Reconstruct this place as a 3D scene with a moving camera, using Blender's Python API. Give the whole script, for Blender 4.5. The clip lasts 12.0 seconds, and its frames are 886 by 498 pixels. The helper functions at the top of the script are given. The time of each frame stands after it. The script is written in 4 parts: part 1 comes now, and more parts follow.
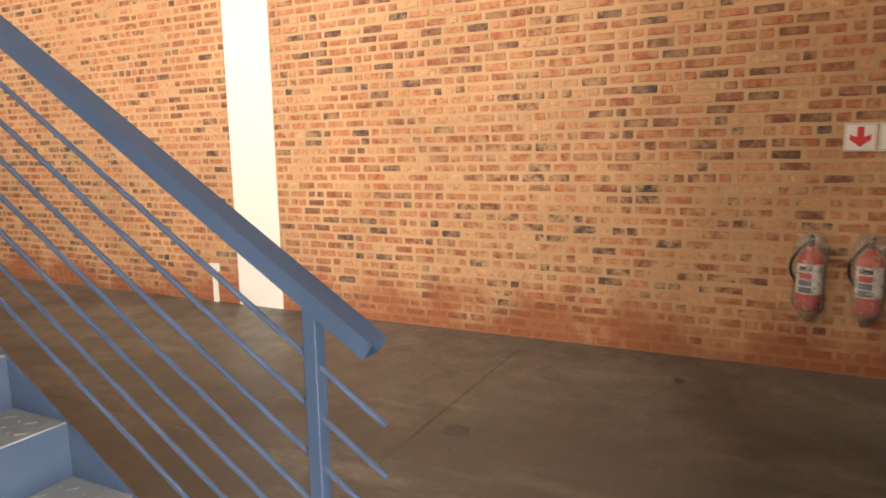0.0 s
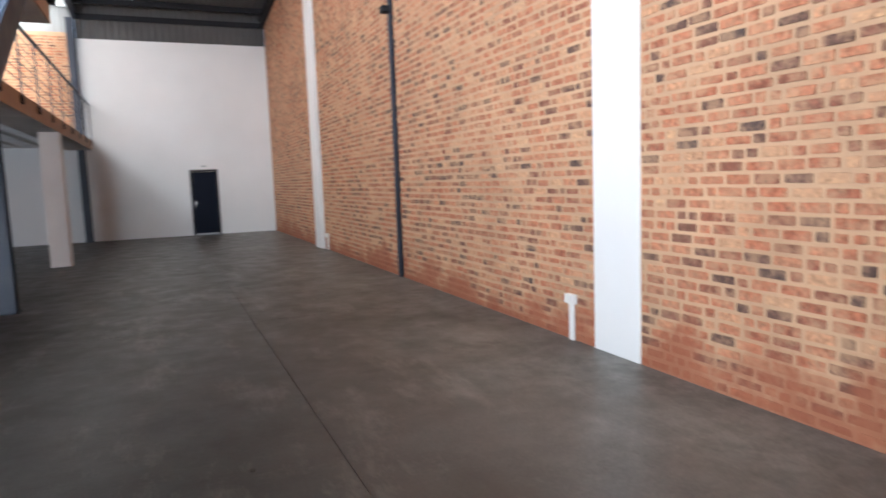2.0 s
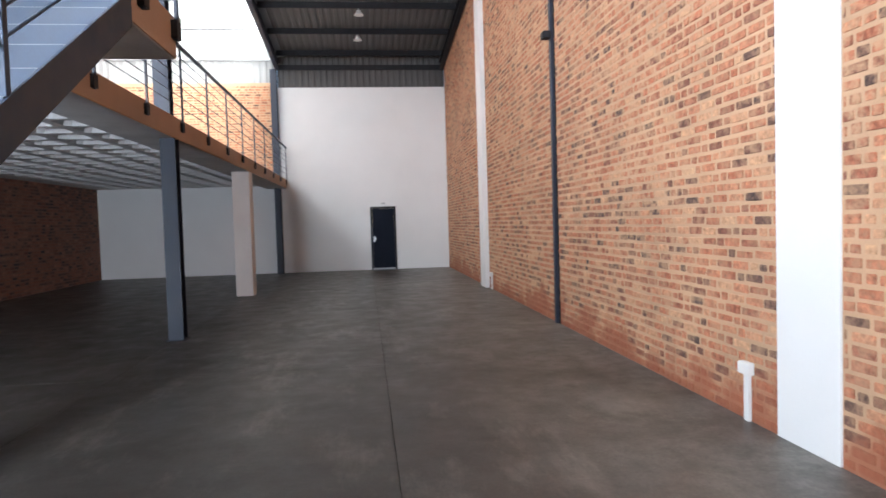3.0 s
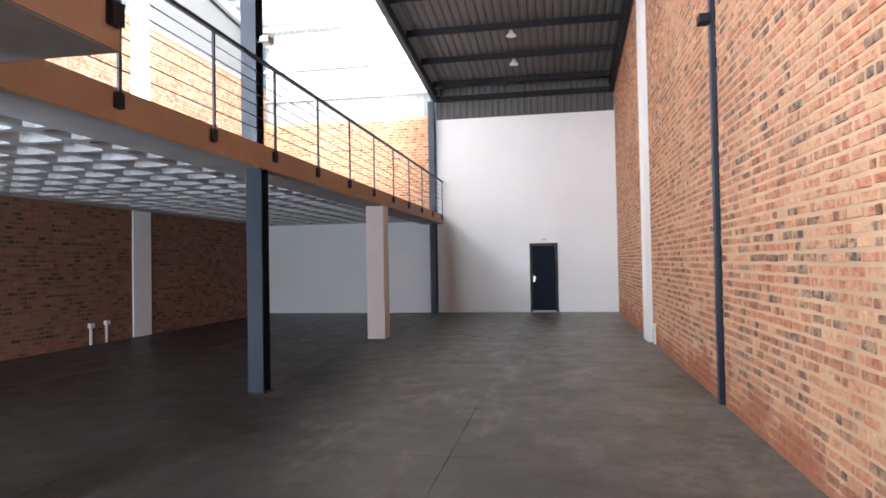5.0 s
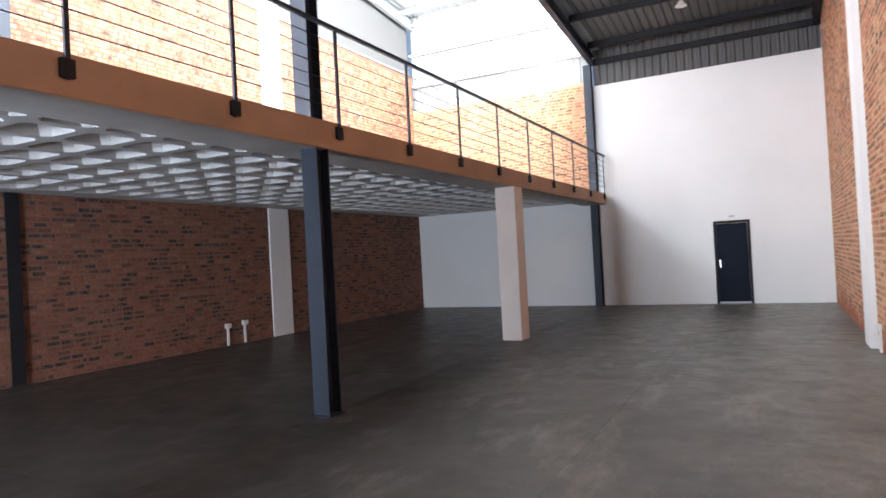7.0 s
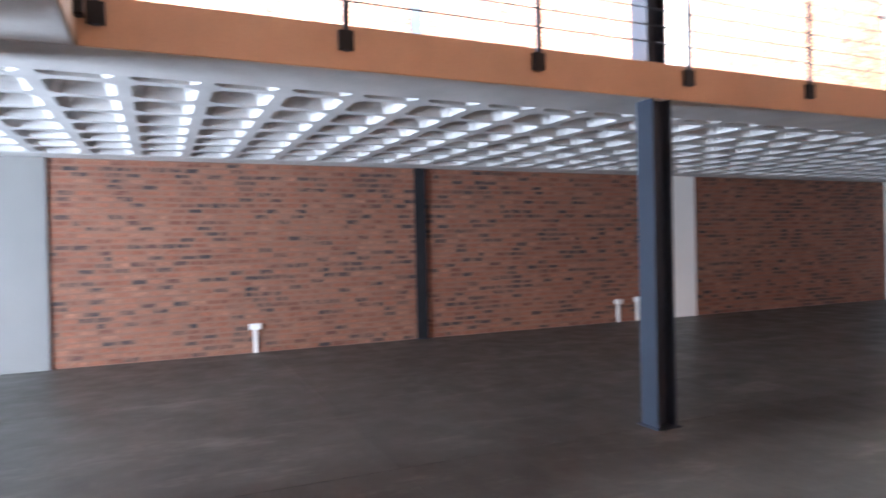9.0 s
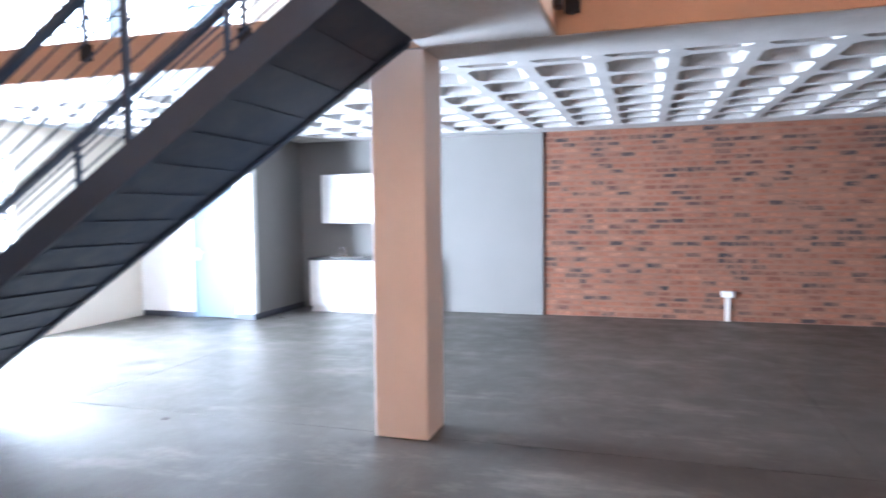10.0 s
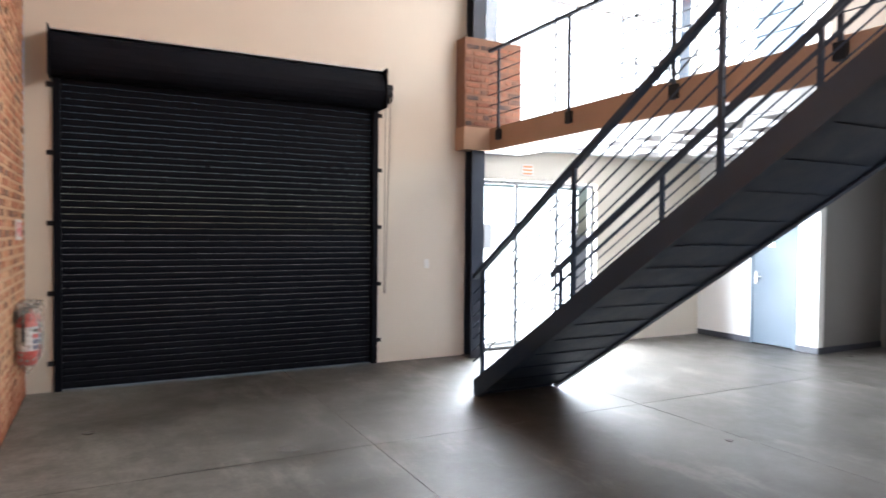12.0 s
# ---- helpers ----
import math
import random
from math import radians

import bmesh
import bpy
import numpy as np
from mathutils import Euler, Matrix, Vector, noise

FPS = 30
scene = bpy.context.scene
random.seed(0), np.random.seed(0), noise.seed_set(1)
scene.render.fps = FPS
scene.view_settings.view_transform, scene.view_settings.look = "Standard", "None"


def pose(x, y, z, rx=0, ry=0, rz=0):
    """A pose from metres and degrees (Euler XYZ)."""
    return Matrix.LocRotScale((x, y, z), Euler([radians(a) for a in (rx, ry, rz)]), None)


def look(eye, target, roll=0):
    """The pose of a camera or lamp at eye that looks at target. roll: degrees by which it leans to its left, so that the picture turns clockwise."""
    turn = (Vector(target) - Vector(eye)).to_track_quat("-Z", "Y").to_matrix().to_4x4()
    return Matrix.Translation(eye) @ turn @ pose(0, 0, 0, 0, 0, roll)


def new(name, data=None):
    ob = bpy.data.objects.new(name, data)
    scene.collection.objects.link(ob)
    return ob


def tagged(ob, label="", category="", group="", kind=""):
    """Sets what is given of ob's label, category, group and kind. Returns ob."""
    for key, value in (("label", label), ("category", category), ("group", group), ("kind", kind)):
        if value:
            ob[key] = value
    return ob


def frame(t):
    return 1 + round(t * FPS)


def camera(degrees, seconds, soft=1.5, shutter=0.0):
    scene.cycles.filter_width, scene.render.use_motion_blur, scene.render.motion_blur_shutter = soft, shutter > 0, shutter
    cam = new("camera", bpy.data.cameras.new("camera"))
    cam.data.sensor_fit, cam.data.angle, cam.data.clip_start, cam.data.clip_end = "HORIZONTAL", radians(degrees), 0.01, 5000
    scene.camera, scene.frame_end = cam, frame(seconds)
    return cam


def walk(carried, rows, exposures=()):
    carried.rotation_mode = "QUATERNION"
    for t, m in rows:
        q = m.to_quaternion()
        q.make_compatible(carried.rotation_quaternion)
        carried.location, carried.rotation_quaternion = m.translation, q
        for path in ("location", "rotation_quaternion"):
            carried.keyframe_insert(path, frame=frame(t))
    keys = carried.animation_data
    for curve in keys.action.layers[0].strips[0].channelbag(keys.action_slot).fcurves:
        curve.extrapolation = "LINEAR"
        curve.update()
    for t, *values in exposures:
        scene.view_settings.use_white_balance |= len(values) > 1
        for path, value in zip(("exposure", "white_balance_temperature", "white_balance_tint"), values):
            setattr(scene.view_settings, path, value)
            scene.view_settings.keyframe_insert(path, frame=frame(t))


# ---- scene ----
cam = camera(68.8, 12.0, soft=1.6, shutter=0.35)
PATH = [
    (0, (0.485, -0.766, 1.623), (2.255, 0.116, 1.323), -1.0),
    (0.5, (0.911, -0.704, 1.586), (2.605, 0.327, 1.33), -0.8),
    (1, (1.423, -0.62, 1.571), (3.0, 0.589, 1.339), -0.8),
    (1.5, (1.861, -0.486, 1.597), (3.098, 1.065, 1.339), -3.4),
    (2, (2.269, -0.332, 1.549), (3.05, 1.497, 1.331), -2.1),
    (2.5, (2.62, -0.052, 1.527), (3.086, 1.89, 1.408), -0.7),
    (3, (2.957, 0.259, 1.52), (3.189, 2.244, 1.437), -1.7),
    (3.5, (3.292, 0.598, 1.533), (3.345, 2.595, 1.431), -0.8),
    (3.7, (3.392, 0.759, 1.538), (3.39, 2.759, 1.494), -0.9),
    (5.5, (4.224, 2.587, 1.567), (3.706, 4.518, 1.614), -0.9),
    (6, (4.38, 3.138, 1.566), (3.692, 5.015, 1.601), -1.3),
    (6.5, (4.482, 3.657, 1.576), (3.675, 5.487, 1.604), -2.8),
    (8.5, (4.691, 5.402, 1.58), (3.149, 6.676, 1.575), -0.7),
    (9, (4.633, 5.669, 1.595), (2.803, 6.475, 1.578), -1.2),
    (9.5, (4.639, 5.814, 1.634), (2.643, 5.888, 1.549), -1.2),
    (10, (4.693, 5.815, 1.637), (2.786, 5.223, 1.523), -0.6),
    (10.5, (4.739, 5.772, 1.634), (3.032, 4.734, 1.535), -0.6),
    (11, (4.798, 5.727, 1.625), (3.352, 4.349, 1.537), -0.3),
    (11.5, (4.851, 5.701, 1.639), (3.691, 4.073, 1.57), 0.2),
    (12, (4.955, 5.716, 1.678), (4.036, 3.94, 1.626), 0.5),
]
EXPOSURES = [(0, -1.7, 9100, 16), (0.7, -1.6, 7000, 12), (2, -1.82, 5900, 10), (3.5, -1.67, 5850, 10), (6.5, -1.3, 5800, 10), (8.5, -0.9, 5600, 10), (9.5, 0.0, 5400, 10), (10.5, -0.65, 5400, 10), (11, -1.0, 5500, 10), (12, -1.1, 6200, 10)]
walk(cam, [(t, look(eye, aim, roll)) for t, eye, aim, roll in PATH], EXPOSURES)

# ---- world and light ----
world = bpy.data.worlds.new("sky")
scene.world = world
world.use_nodes = True
wn = world.node_tree.nodes
sky = wn.new("ShaderNodeTexSky")
sky.sky_type = "NISHITA"
sky.sun_disc = False
sky.sun_elevation, sky.sun_rotation = radians(50), radians(-21)
world.node_tree.links.new(sky.outputs[0], wn["Background"].inputs[0])
wn["Background"].inputs[1].default_value = 0.15

sun_data = bpy.data.lights.new("sun", "SUN")
sun_data.energy, sun_data.angle, sun_data.color = 2.2, radians(0.5), (1.0, 0.95, 0.88)
sun = new("sun", sun_data)
sun.matrix_world = look((-5, 13, 17), (0, 0, 0))


def window_light(name, place, aim, w, h, watts, color):
    """Skylight that fills one opening of the building; the step lamps are added fill."""
    d = bpy.data.lights.new(name, "AREA")
    d.shape, d.size, d.size_y, d.energy, d.color = "RECTANGLE", w, h, watts, color
    ob = new(name, d)
    ob.matrix_world = look(place, aim)
    return ob


DAY = (0.90, 0.95, 1.0)
window_light("shopfront_daylight", (-0.62, -2.42, 1.2), (-0.62, 0, 1.1), 2.0, 2.3, 3800, DAY)
window_light("upper_window_daylight", (-2.0, -2.42, 5.6), (-2.0, 0, 5.5), 3.7, 4.6, 6000, DAY)
for yy in (2.0, 10.0, 18.0):
    window_light("clerestory_daylight", (-5.44, yy, 8.3), (0, yy, 7.2), 7.8, 1.5, 1100, (1.0, 0.97, 0.92))
    # Added fill at the unseen roof step, to brighten the upper west wall.
    window_light("step_clerestory_daylight", (0.10, yy, 8.35), (-5.4, yy, 8.2), 7.8, 1.3, 5600, (1.0, 0.96, 0.88))

# ---- materials ----


def shader(name, rough=0.6, metal=0.0):
    m = bpy.data.materials.new(name)
    m.use_nodes = True
    b = m.node_tree.nodes["Principled BSDF"]
    b.inputs["Roughness"].default_value, b.inputs["Metallic"].default_value = rough, metal
    return m, m.node_tree.nodes, m.node_tree.links, b


def noise_tex(nodes, links, scale, detail=4.0, rough=0.55, coords=None, stretch=None):
    t = nodes.new("ShaderNodeTexNoise")
    t.inputs["Scale"].default_value, t.inputs["Detail"].default_value, t.inputs["Roughness"].default_value = scale, detail, rough
    if coords is None:
        coords = nodes.new("ShaderNodeNewGeometry").outputs["Position"]
    if stretch:
        mp = nodes.new("ShaderNodeMapping")
        mp.inputs["Scale"].default_value = stretch
        links.new(coords, mp.inputs["Vector"])
        coords = mp.outputs[0]
    links.new(coords, t.inputs["Vector"])
    return t.outputs["Fac"]


def ramp(nodes, links, fac, stops, mode="LINEAR"):
    r = nodes.new("ShaderNodeValToRGB")
    r.color_ramp.interpolation = mode
    e = r.color_ramp.elements
    while len(e) < len(stops):
        e.new(0.5)
    for el, (p, c) in zip(e, stops):
        el.position, el.color = p, (*c, 1) if len(c) == 3 else c
    links.new(fac, r.inputs[0])
    return r.outputs[0]


def blend(nodes, links, fac, a, b, how="MIX"):
    m = nodes.new("ShaderNodeMix")
    m.data_type, m.blend_type = "RGBA", how
    for sock, v in ((m.inputs[0], fac), (m.inputs[6], a), (m.inputs[7], b)):
        if isinstance(v, (int, float)):
            sock.default_value = v
        elif isinstance(v, tuple):
            sock.default_value = (*v, 1)
        else:
            links.new(v, sock)
    return m.outputs[2]


def bump(nodes, links, bsdf, height, strength, dist=0.01):
    b = nodes.new("ShaderNodeBump")
    b.inputs["Strength"].default_value, b.inputs["Distance"].default_value = strength, dist
    links.new(height, b.inputs["Height"])
    links.new(b.outputs[0], bsdf.inputs["Normal"])


def grey(v):
    return (v, v, v)


def painted(name, color, rough=0.55, metal=0.0, wear=0.12, scale=2.0, grain=60.0, relief=0.15):
    m, n, l, b = shader(name, rough, metal)
    big = noise_tex(n, l, scale, 5)
    fine = noise_tex(n, l, grain, 3)
    lo = tuple(c * (1 - wear) for c in color)
    hi = tuple(min(1, c * (1 + wear * 0.6)) for c in color)
    c1 = ramp(n, l, big, [(0.3, lo), (0.7, hi)])
    c2 = blend(n, l, 0.25, c1, ramp(n, l, fine, [(0.3, lo), (0.7, hi)]))
    l.new(c2, b.inputs["Base Color"])
    l.new(ramp(n, l, big, [(0.3, grey(max(0, rough - 0.08))), (0.7, grey(min(1, rough + 0.08)))]), b.inputs["Roughness"])
    bump(n, l, b, fine, relief, 0.003)
    return m


def dust_mask(n, l):
    """Red soil splashed on the lowest courses, with a ragged upper edge."""
    sep = n.new("ShaderNodeSeparateXYZ")
    l.new(n.new("ShaderNodeNewGeometry").outputs["Position"], sep.inputs[0])
    ad = n.new("ShaderNodeMath")
    ad.operation = "MULTIPLY_ADD"
    ad.inputs[1].default_value, ad.inputs[2].default_value = -1.5, 0.66
    l.new(noise_tex(n, l, 1.6, 5, 0.65), ad.inputs[0])
    sm = n.new("ShaderNodeMath")
    sm.operation = "ADD"
    l.new(ad.outputs[0], sm.inputs[0])
    l.new(sep.outputs[2], sm.inputs[1])
    return ramp(n, l, sm.outputs[0], [(0.0, grey(0.85)), (0.32, grey(0.0))])


def brick_material(name, single, warm):
    """Face brick: burnt, orange and tan bricks with mortar smears. single: one object a brick."""
    m, n, l, b = shader(name, 0.85)
    if single:
        rnd = n.new("ShaderNodeObjectInfo").outputs["Random"]
    else:
        rnd = n.new("ShaderNodeNewGeometry").outputs["Random Per Island"]
    base = ramp(n, l, rnd, BRICK_WARM if warm else BRICK_RED)
    mott = noise_tex(n, l, 28, 5, 0.65)
    c = blend(n, l, 0.8, base, ramp(n, l, mott, [(0.3, grey(0.18)), (0.7, grey(0.8))]), "OVERLAY")
    smear = noise_tex(n, l, 9, 6, 0.7)
    field = noise_tex(n, l, 0.55, 3, 0.5)
    mask = ramp(n, l, smear, [(0.42, grey(0)), (0.60, grey(1))])
    mask2 = blend(n, l, 1.0, mask, ramp(n, l, field, [(0.35, grey(0.3)), (0.65, grey(0.95))]), "MULTIPLY")
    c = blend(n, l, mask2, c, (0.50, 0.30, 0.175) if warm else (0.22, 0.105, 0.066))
    if warm:
        c = blend(n, l, dust_mask(n, l), c, (0.28, 0.085, 0.04))
    l.new(c, b.inputs["Base Color"])
    bump(n, l, b, noise_tex(n, l, 70, 5, 0.7), 0.6, 0.004)
    return m


BRICK_WARM = [(0.0, (0.055, 0.038, 0.036)), (0.10, (0.12, 0.058, 0.042)), (0.26, (0.24, 0.085, 0.048)), (0.5, (0.38, 0.125, 0.062)), (0.8, (0.43, 0.18, 0.095)), (1.0, (0.53, 0.32, 0.18))]
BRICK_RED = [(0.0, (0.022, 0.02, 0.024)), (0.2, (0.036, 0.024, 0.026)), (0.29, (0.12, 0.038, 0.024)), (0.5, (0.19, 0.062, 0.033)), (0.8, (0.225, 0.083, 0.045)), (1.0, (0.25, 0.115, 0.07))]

M_BRICK = brick_material("tan_face_brick", False, True)
M_BRICK_ONE = brick_material("tan_face_brick_single", True, True)
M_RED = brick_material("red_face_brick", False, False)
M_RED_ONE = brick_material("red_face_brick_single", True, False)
M_MORTAR = painted("sandy_mortar", (0.52, 0.335, 0.205), 0.95, wear=0.25, scale=1.2, grain=90, relief=0.6)
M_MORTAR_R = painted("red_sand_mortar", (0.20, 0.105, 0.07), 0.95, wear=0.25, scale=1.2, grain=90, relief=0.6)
mn, ml = M_MORTAR.node_tree.nodes, M_MORTAR.node_tree.links
mb = mn["Principled BSDF"].inputs["Base Color"]
ml.new(blend(mn, ml, dust_mask(mn, ml), mb.links[0].from_socket, (0.30, 0.10, 0.05)), mb)
M_WHITE = painted("white_wall_paint", (0.80, 0.80, 0.79), 0.6, wear=0.05, scale=0.8, grain=120, relief=0.25)
M_CREAM = painted("cream_wall_paint", (0.66, 0.61, 0.53), 0.6, wear=0.05, scale=0.8, grain=120, relief=0.25)
M_COLUMN = painted("cream_column_plaster", (0.68, 0.61, 0.565), 0.65, wear=0.07, scale=2.5, grain=80, relief=0.3)
M_EDGE = painted("terracotta_slab_edge_paint", (0.40, 0.26, 0.178), 0.75, wear=0.18, scale=1.6, grain=50, relief=0.4)
M_SOFFIT = painted("raw_concrete_soffit", (0.52, 0.51, 0.50), 0.85, wear=0.22, scale=2.2, grain=45, relief=0.4)
M_STEEL = painted("blue_grey_steel_paint", (0.015, 0.023, 0.042), 0.55, wear=0.2, scale=4, grain=90, relief=0.12)
M_STAIR = painted("blue_stair_paint", (0.012, 0.027, 0.056), 0.55, wear=0.25, scale=5, grain=80, relief=0.15)
M_TREAD = painted("dusty_tread_plate", (0.105, 0.118, 0.135), 0.5, wear=0.3, scale=6, grain=60, relief=0.2)
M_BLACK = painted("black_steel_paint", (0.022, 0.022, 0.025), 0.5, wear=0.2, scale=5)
M_NAVY = painted("navy_shutter_paint", (0.006, 0.007, 0.011), 0.6, wear=0.2, scale=3)
M_DOOR = painted("navy_door_paint", (0.008, 0.011, 0.02), 0.6, wear=0.15, scale=3)
M_BLUE_DOOR = painted("slate_blue_door_paint", (0.075, 0.11, 0.15), 0.5, wear=0.08, scale=2)
# One sheet metal in two tones: tall bay's shade, mezzanine bay's light, both painted in.
M_SHEET_SHADED = painted("shaded_roof_sheet", (0.085, 0.082, 0.08), 0.6, wear=0.25, scale=1.2)
M_SHEET_LIT = painted("lit_roof_sheet", (0.31, 0.32, 0.315), 0.5, wear=0.08, scale=1.2)
M_GALV = painted("galvanised_purlin", (0.45, 0.47, 0.48), 0.45, 0.5, wear=0.12, scale=4)
M_PVC = painted("white_plastic", (0.78, 0.78, 0.76), 0.35, wear=0.04, scale=8, relief=0.03)
M_CHROME = painted("brushed_chrome", (0.7, 0.7, 0.7), 0.25, 1.0, wear=0.06, scale=20, relief=0.05)
M_LAMINATE = painted("white_cabinet_laminate", (0.8, 0.8, 0.79), 0.3, wear=0.03, scale=4, relief=0.03)
M_TOP = painted("dark_granite_worktop", (0.05, 0.05, 0.055), 0.2, wear=0.5, scale=60, grain=200, relief=0.03)
M_SKIRT = painted("dark_skirting_paint", (0.035, 0.04, 0.055), 0.45, wear=0.15)
M_RED_PAINT = painted("red_cylinder_paint", (0.50, 0.03, 0.025), 0.3, wear=0.12, scale=12, relief=0.03)
M_SIGN_RED = painted("red_sign_ink", (0.6, 0.03, 0.04), 0.5, wear=0.06, scale=12, relief=0.02)
M_LABEL = painted("printed_label_paper", (0.75, 0.76, 0.78), 0.5, wear=0.06, scale=14, relief=0.02)
M_INK = painted("dark_blue_label_ink", (0.06, 0.09, 0.2), 0.5, wear=0.1, scale=14, relief=0.02)
# Aluminium coloured darker than it is, painting in the backlit silhouette.
M_FRAME = painted("backlit_window_frame", (0.16, 0.165, 0.175), 0.4, 0.3, wear=0.06, scale=8, relief=0.03)
M_ORANGE = painted("orange_sign_ink", (0.75, 0.33, 0.16), 0.5, wear=0.06, scale=12, relief=0.02)
# Kitchenette wall's grey plaster; on the washroom return it paints in the shade.
M_PLASTER_SHADE = painted("grey_plaster_and_shaded_return", (0.186, 0.181, 0.174), 0.75, wear=0.1, scale=1.2, grain=60, relief=0.4)
M_GROUND = painted("paved_yard", (0.50, 0.48, 0.45), 0.9, wear=0.25, scale=0.6, grain=20, relief=0.5)
M_JOINT = painted("dark_joint_filler", (0.08, 0.073, 0.065), 0.9)
M_CORD = painted("dull_chain", (0.35, 0.32, 0.28), 0.5, 0.6)


def concrete_floor():
    m, n, l, b = shader("power_floated_concrete", 0.5)
    big = noise_tex(n, l, 0.5, 6, 0.6)
    mid = noise_tex(n, l, 2.6, 6, 0.65)
    fine = noise_tex(n, l, 40, 4, 0.6)
    scuff = noise_tex(n, l, 1.7, 7, 0.72, stretch=(1.0, 0.35, 1.0))
    c = ramp(n, l, big, [(0.3, (0.046, 0.042, 0.037)), (0.7, (0.092, 0.084, 0.075))])
    c = blend(n, l, 0.6, c, ramp(n, l, mid, [(0.3, grey(0.36)), (0.68, grey(0.62))]), "OVERLAY")
    c = blend(n, l, ramp(n, l, scuff, [(0.53, grey(0)), (0.66, grey(0.85))]), c, (0.165, 0.152, 0.135))
    # Paler towards the east wall: worn patches plus the daylight there painted in.
    sep = n.new("ShaderNodeSeparateXYZ")
    l.new(n.new("ShaderNodeNewGeometry").outputs["Position"], sep.inputs[0])
    rag = n.new("ShaderNodeMath")
    rag.operation = "MULTIPLY_ADD"
    rag.inputs[1].default_value = 3.2
    l.new(noise_tex(n, l, 0.8, 7, 0.7), rag.inputs[0])
    l.new(sep.outputs[0], rag.inputs[2])
    mr = n.new("ShaderNodeMapRange")
    mr.inputs[1].default_value, mr.inputs[2].default_value, mr.inputs[4].default_value = 5.2, 7.0, 0.7
    l.new(rag.outputs[0], mr.inputs[0])
    worn_and_lit = blend(n, l, 1.0, mr.outputs[0], ramp(n, l, noise_tex(n, l, 5, 7, 0.75), [(0.36, grey(0.2)), (0.6, grey(1.0))]), "MULTIPLY")
    c = blend(n, l, worn_and_lit, c, (0.21, 0.20, 0.18))
    stain = noise_tex(n, l, 0.8, 2, 0.45, stretch=(0.8, 0.9, 1.0))
    c = blend(n, l, ramp(n, l, stain, [(0.56, grey(0)), (0.70, grey(0.5))]), c, (0.028, 0.022, 0.019))
    streak = noise_tex(n, l, 6, 8, 0.75, stretch=(0.35, 1.0, 1.0))
    c = blend(n, l, ramp(n, l, streak, [(0.55, grey(0)), (0.75, grey(0.4))]), c, (0.16, 0.145, 0.125))
    c = blend(n, l, 0.3, c, ramp(n, l, fine, [(0.3, grey(0.3)), (0.7, grey(0.7))]), "OVERLAY")
    l.new(c, b.inputs["Base Color"])
    l.new(ramp(n, l, mid, [(0.3, grey(0.33)), (0.7, grey(0.56))]), b.inputs["Roughness"])
    bump(n, l, b, blend(n, l, 0.5, mid, fine), 0.12, 0.01)
    return m


M_FLOOR = concrete_floor()
for mt in (M_NAVY, M_DOOR, M_BLACK):
    mt.node_tree.nodes["Principled BSDF"].inputs["Specular IOR Level"].default_value = 0.08


def glassy(name, color, rough, alpha_mix):
    m, n, l, b = shader(name, rough)
    b.inputs["Base Color"].default_value = (*color, 1)
    b.inputs["Transmission Weight"].default_value = 1.0
    b.inputs["IOR"].default_value = 1.45 if alpha_mix else 1.1
    return m


M_GLASS = glassy("window_glass", (0.96, 0.98, 1.0), 0.0, True)


def film_material():
    """Thin clear plastic film."""
    m, n, l, b = shader("clear_plastic_film", 0.25)
    tr = n.new("ShaderNodeBsdfTransparent")
    mx = n.new("ShaderNodeMixShader")
    b.inputs["Base Color"].default_value = (0.7, 0.66, 0.62, 1)
    l.new(ramp(n, l, noise_tex(n, l, 25, 4), [(0.35, grey(0.12)), (0.7, grey(0.46))]), mx.inputs[0])
    l.new(tr.outputs[0], mx.inputs[1])
    l.new(b.outputs[0], mx.inputs[2])
    l.new(mx.outputs[0], n["Material Output"].inputs["Surface"])
    return m


M_FILM = film_material()


def opal_material():
    """Translucent sheet that passes daylight."""
    m, n, l, b = shader("opal_roof_sheet", 0.4)
    t = n.new("ShaderNodeBsdfTranslucent")
    t.inputs["Color"].default_value = (0.3, 0.3, 0.295, 1)
    mx = n.new("ShaderNodeMixShader")
    mx.inputs[0].default_value = 0.85
    b.inputs["Base Color"].default_value = (0.85, 0.85, 0.84, 1)
    l.new(b.outputs[0], mx.inputs[1])
    l.new(t.outputs[0], mx.inputs[2])
    l.new(mx.outputs[0], n["Material Output"].inputs["Surface"])
    return m


M_OPAL = opal_material()

# ---- building helpers ----


def box(bm, x0, x1, y0, y1, z0, z1, bevel=0.0, m=None):
    r = bmesh.ops.create_cube(bm, size=1.0)
    vs = r["verts"]
    for v in vs:
        v.co = Vector(((x0 + x1) / 2 + v.co.x * (x1 - x0), (y0 + y1) / 2 + v.co.y * (y1 - y0), (z0 + z1) / 2 + v.co.z * (z1 - z0)))
    if bevel:
        es = {e for v in vs for e in v.link_edges}
        r = bmesh.ops.bevel(bm, geom=list(es), offset=bevel, segments=2, affect="EDGES", profile=0.5)
        vs = list({v for f in r["faces"] for v in f.verts} | {v for v in vs if v.is_valid})
    if m:
        bmesh.ops.transform(bm, matrix=m, verts=vs)
    return bm


def tube(bm, a, b, r, sides=10, r2=None):
    a, b = Vector(a), Vector(b)
    d = b - a
    m = Matrix.Translation((a + b) / 2) @ d.to_track_quat("Z", "Y").to_matrix().to_4x4()
    bmesh.ops.create_cone(bm, cap_ends=True, segments=sides, radius1=r, radius2=r if r2 is None else r2, depth=d.length, matrix=m)
    return bm


